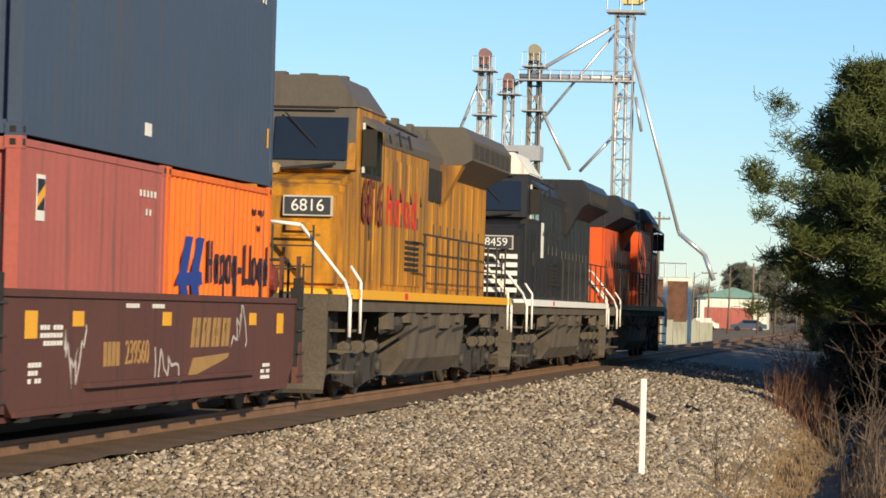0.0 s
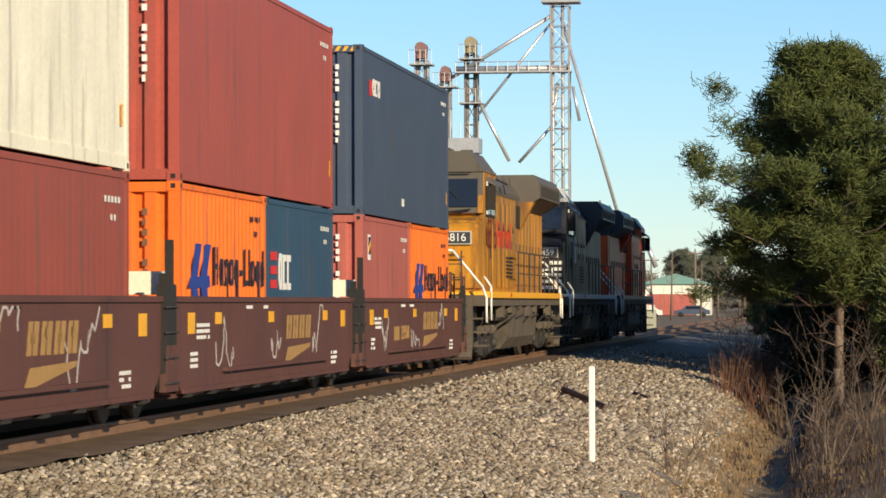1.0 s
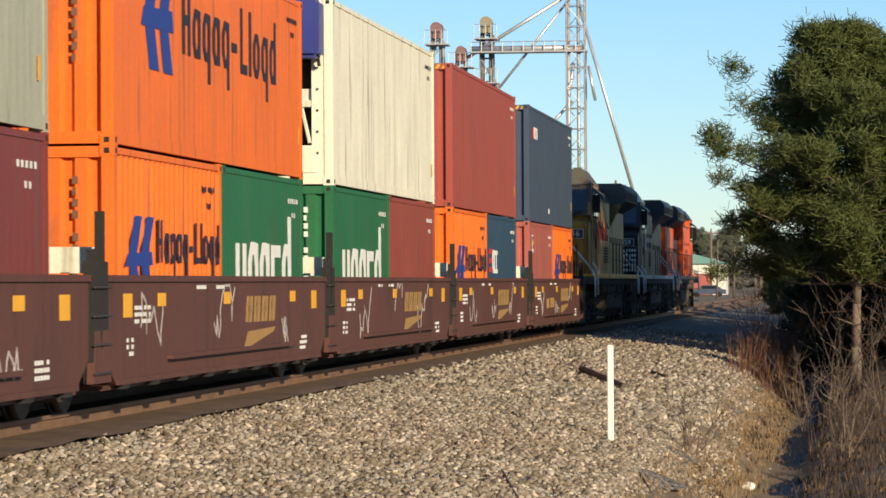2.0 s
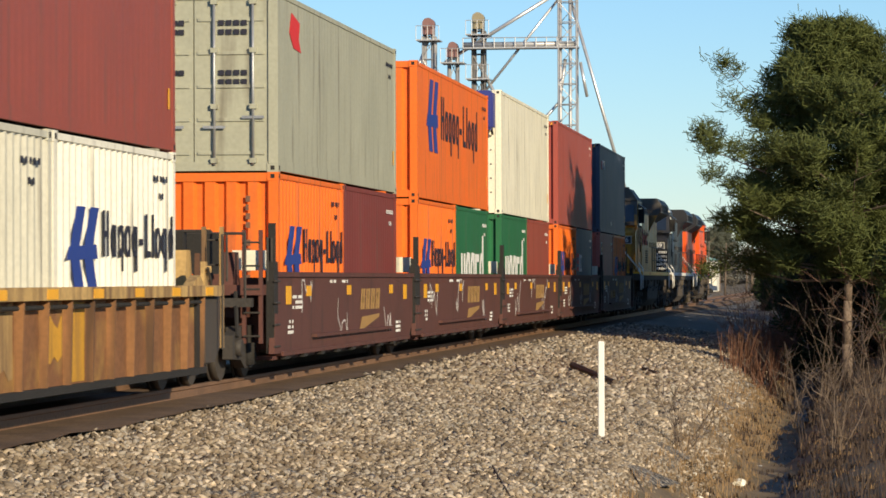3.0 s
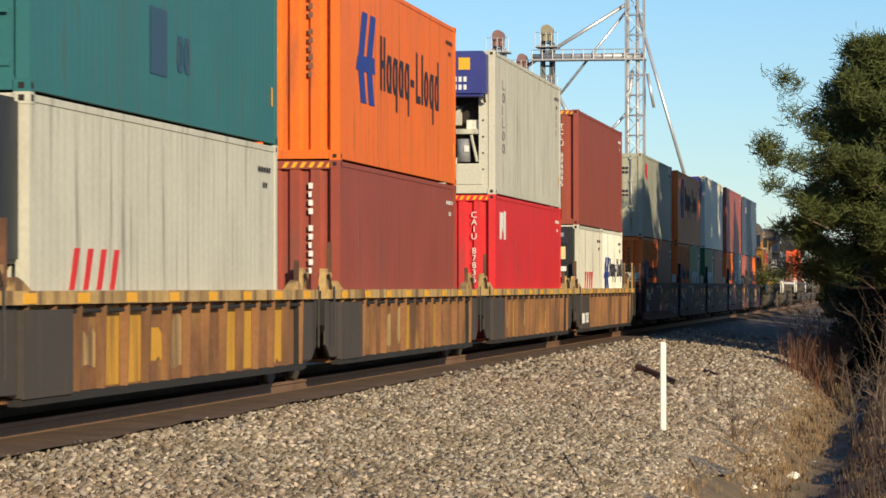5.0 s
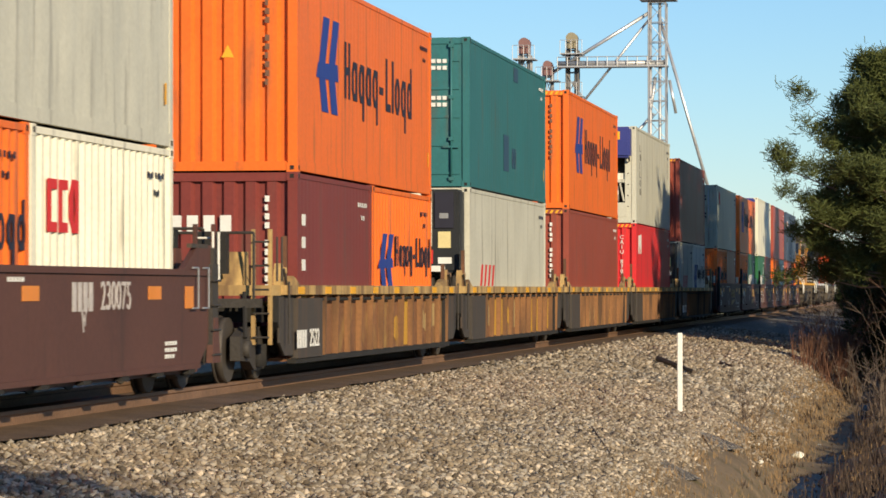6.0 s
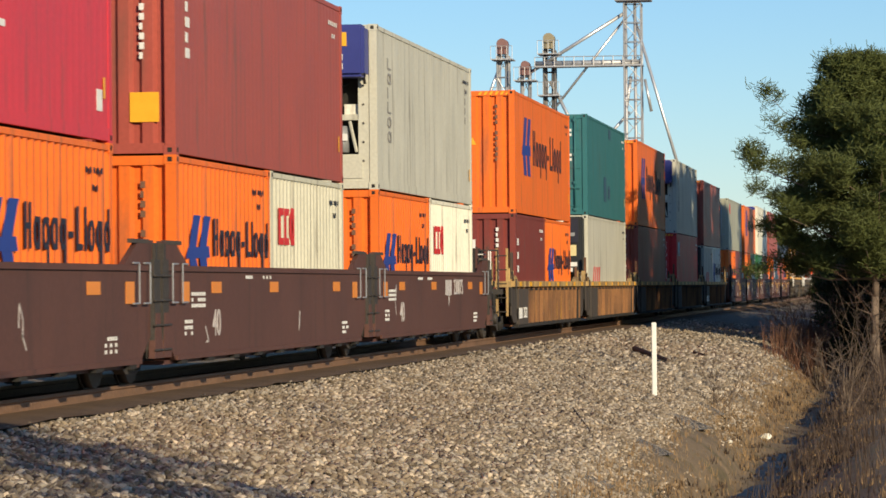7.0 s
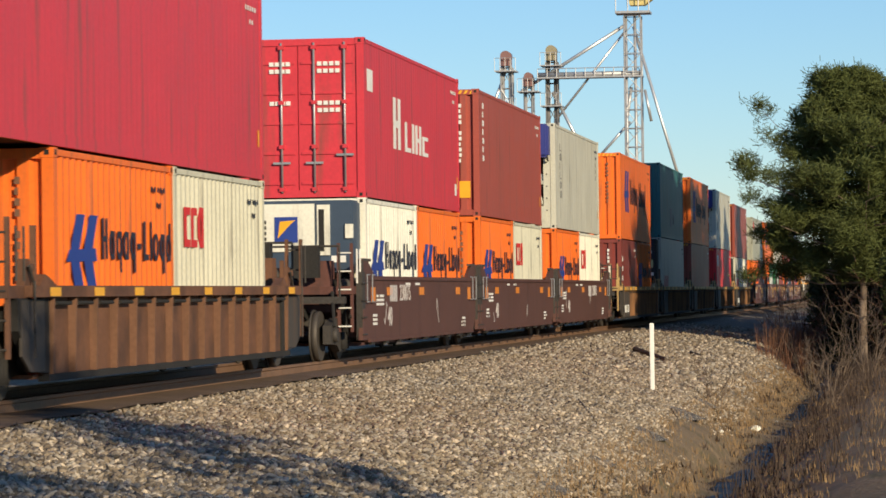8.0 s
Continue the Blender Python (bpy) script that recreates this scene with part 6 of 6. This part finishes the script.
# ---- far buildings, poles, trees ----
def far_building():
    t = thing("warehouse", "low white and red warehouse with a green roof edge", "building", "", pose(0, 450, -0.4))
    cell("wall", P["white"], t, -27.5, -18.0, 0, 9, 0, 4.3)
    made("roof", surface("green_metal_roof", (0.16, 0.30, 0.27), 0.5), t, prism, [(-27.8, 4.25), (-22.7, 5.7), (-17.7, 4.25)], "y", -0.4, 9.4)
    cell("lower_wall", P["pinkred"], t, -26.5, -20.0, -0.06, 0, 0, 2.9, label="red lower wall")
    for k in range(2):
        cell("loading_door", P["pinkred"], t, -25.9 + k * 3.0, -23.5 + k * 3.0, -0.1, -0.05, 0.05, 2.5)
    cell("door", P["cream"], t, -19.6, -18.5, -0.06, 0.0, 0, 2.4)


far_building()


def pole(x, y, h, label="wooden utility pole with a crossarm"):
    t = thing("utility_pole", label, "pole", "", pose(x, y, -0.5))
    made("shaft", BARK, t, rod, (0, 0, 0), (0, 0, h), 0.15, 8, 0.10)
    cell("crossarm", BARK, t, -1.0, 1.0, -0.06, 0.06, h - 0.7, h - 0.55)
    for k in (-0.9, -0.4, 0.4, 0.9):
        made("insulator", GREYSTEEL, t, rod, (k, 0, h - 0.55), (k, 0, h - 0.4), 0.05, 6)


pole(-22.0, 300, 11.2)
pole(-19.5, 440, 9.0)
pole(-24.8, 430, 8.0)
pole(-12.5, 430, 8.5)


def parked_car(x, y, mat, label):
    t = thing("parked_car", label, "car", "", pose(x, y, -0.5))
    bm = bmesh.new()
    prism(bm, [(-2.2, 0.35), (-2.25, 0.8), (-1.3, 0.95), (-0.7, 1.45), (1.0, 1.48), (1.7, 1.0), (2.2, 0.9), (2.25, 0.35)], "y", -0.85, 0.85)
    b = part("body", bm, mat, t)
    cell("window", GLASS, b, -0.7, 1.1, -0.87, 0.87, 1.02, 1.36)
    for xx in (-1.4, 1.4):
        for s in (-0.8, 0.8):
            made("wheel", DARK, t, rod, (xx, s - 0.1, 0.33), (xx, s + 0.1, 0.33), 0.33, 14)


parked_car(-24.0, 400, P["white"], "white car parked by the warehouse")
parked_car(-18.6, 410, P["navy"], "dark car parked by the warehouse")


def far_wood():
    r = random.Random(5)
    centres = []
    for k in range(5200):
        x = r.uniform(-110, 40)
        h = 5.0 + 3 * noise.noise(Vector((x * 0.09, 0, 0))) + 2.5 * noise.noise(Vector((x * 0.5, 3, 0)))
        centres.append(((x, 620 + r.uniform(-12, 12), max(1.0, h) * r.uniform(0.0, 1.0) ** 0.8), r.uniform(0.8, 1.8)))
    V, F = needles(centres, 9, 12, 1.1, 0.10)
    # bare-tree brown lightened, distance haze mixed into the colour
    tagged(raw("far_wood", V, F, surface("winter_wood", (0.15, 0.135, 0.11), 0.9, 0.0, 0.4, 0.1, 1.0, 0.0), None), "far line of winter trees along the horizon, paled for haze", "trees", kind="stuff")


far_wood()
pine(-22.6, 470, 9.0, 2.7, 31, 0.55, label="far flat-topped pine behind the warehouse", mat=FARPINE, tufts=2.0)
pine(-18.6, 475, 9.2, 2.9, 32, 0.5, label="far flat-topped pine behind the warehouse", mat=FARPINE, tufts=2.0)


def siding_clutter():
    """What stands by the siding under the elevator's arch."""
    wall = thing("low_wall", "low cream block wall behind the loading arch", "wall", "", pose(0, 206, -0.5))
    for k in range(4):
        cell("block", P["olive"], wall, -14.9 + k * 0.82, -14.1 + k * 0.82, 0, 0.3, 0, 1.55 - 0.12 * (k % 2))
    shed = thing("brick_shed", "red-brown shed with a railed flat roof by the siding", "shed", "", pose(0, 240, -0.5))
    cell("wall", CARRUST, shed, -18.6, -15.6, 0, 4, 0, 4.4)
    cell("roof", TOWERGREY, shed, -18.8, -15.4, -0.2, 4.2, 4.4, 4.6)
    for k in range(5):
        made("rail_post", GREYSTEEL, shed, rod, (-18.7 + k * 0.8, -0.1, 4.6), (-18.7 + k * 0.8, -0.1, 5.6), 0.04, 5)
    made("rail", GREYSTEEL, shed, rod, (-18.7, -0.1, 5.6), (-15.5, -0.1, 5.6), 0.04, 5)
    lorry = thing("box_truck", "dark grey box truck parked by the warehouse", "truck", "", pose(-22.4, 330, -0.5))
    cell("cargo_box", ENDGREY, lorry, -1.2, 1.2, 0, 5, 0.9, 3.1)
    cell("cab", P["white"], lorry, -1.1, 1.1, 5.1, 6.9, 0.6, 2.5)
    cell("bumper", P["white"], lorry, -1.1, 1.1, -0.15, -0.02, 0.5, 0.8)
    for x in (-0.95, 0.95):
        for y in (1.0, 5.8):
            made("wheel", DARK, lorry, rod, (x - 0.14, y, 0.48), (x + 0.14, y, 0.48), 0.48, 14)
    tote = thing("plastic_tank", "white plastic tank standing by the siding", "tank", "", pose(-19.2, 325, -0.5))
    made("body", P["white"], tote, box, -0.75, 0.75, -0.6, 0.6, 0.1, 1.6)
    made("pallet", BARK, tote, box, -0.8, 0.8, -0.65, 0.65, 0.0, 0.1)


siding_clutter()
for x, y, h in ((-21.0, 335, 6.2), (-17.6, 340, 7.0), (-15.4, 360, 6.4), (-13.0, 345, 5.6), (-11.6, 372, 6.0), (-10.4, 350, 5.0)):
    trunk_post = thing("bare_tree", "slim leafless tree trunk beyond the siding", "tree", "", pose(x, y, -0.5))
    made("trunk", TWIG, trunk_post, rod, (0, 0, 0), (0.15, 0, h), 0.13, 7, 0.05)
    for k in range(6):
        made("limb", TWIG, trunk_post, rod, (0.07, 0, h * (0.5 + 0.08 * k)), (0.07 + (0.9 if k % 2 else -0.8), 0.3, h * (0.66 + 0.07 * k)), 0.04, 5, 0.012)

# ---- ties, stones, grass ----
def ties():
    mat = surface("dusty_timber_tie", (0.13, 0.092, 0.062), 0.9, 0.0, 0.3, 2.0, 20.0, 0.5, per_object=0.25)
    bm = bmesh.new()
    box(bm, -1.3, 1.3, -0.115, 0.115, -0.30, -0.17)
    me = bpy.data.meshes.new("tie")
    bm.to_mesh(me)
    bm.free()
    me.materials.append(mat)
    for k in range(300):
        o = new("tie", me)
        o.parent = grime
        o.location = (CX + 0.03 * math.sin(k * 2.1), 18 + k * 0.52, 0)
    bm = bmesh.new()
    for k in range(420):
        y = 174 + k * 0.52
        box(bm, CX - 1.3, CX + 1.3, y - 0.115, y + 0.115, -0.30, -0.17)
    me2 = bpy.data.meshes.new("far_ties")
    bm.to_mesh(me2)
    bm.free()
    me2.materials.append(mat)
    tagged(new("far_ties", me2), "dark timber ties under the far rails", "ties", kind="stuff")


ties()
stones("loose_stones", 100000, 3, -8.05, -2.15, 9, 62, 0.026)
stones("far_stones", 26000, 4, -8.05, -2.3, 55, 118, 0.042)
r = random.Random(21)
tuft_field("dry_grass", "short dry tan grass on the ditch banks", REED, [(r.uniform(-3.1, -1.95) if r.random() < 0.65 else r.uniform(-0.9, 3.5), r.uniform(20, 110)) for k in range(3000)], 3, 0.11, 12, 0.006)
tuft_field("reeds", "tall dry brown reeds along the ditch", REDREED, [(r.gauss(-2.7, 0.35), r.uniform(84, 135)) for k in range(220)], 4, 0.9, 9, 0.010)
tuft_field("brush", "dark bare brush stems on the ditch's far bank", DARKREED, [(r.uniform(-1.1, 0.9), r.uniform(24, 98)) for k in range(190)], 5, 0.6, 8, 0.008)
# dark blades added over the ditch to stand in for its shade
tuft_field("leaf_litter", "dark leaves and stalks strewn by the water to deepen the ditch's shade", DARKREED, [(r.uniform(-2.4, 0.4), r.uniform(20, 120)) for k in range(900)], 6, 0.10, 14, 0.02)


def near_stones():
    meshes = []
    for k in range(6):
        me = bpy.data.meshes.new("stone")
        b = stone_mesh(k)
        b.to_mesh(me)
        b.free()
        me.materials.append(STONE)
        meshes.append(me)
    q = random.Random(77)
    for k in range(300):
        o = new("stone", meshes[k % 6])
        o.parent = ballast
        x, y = q.uniform(-6.2, -3.4), q.uniform(14, 24)
        a = q.uniform(0.03, 0.055)
        o.matrix_local = pose(x, y, level(x, y) + 0.05, q.uniform(-30, 30), q.uniform(-30, 30), q.uniform(0, 360)) @ Matrix.Diagonal((a, a, a, 1))


near_stones()


def motions():
    """The train rolls away along the line."""
    for t, u, z, turn in train:
        walk(t, [(a, pose(CX, s + u, z, 0, 0, turn)) for a, s in RUN])


motions()
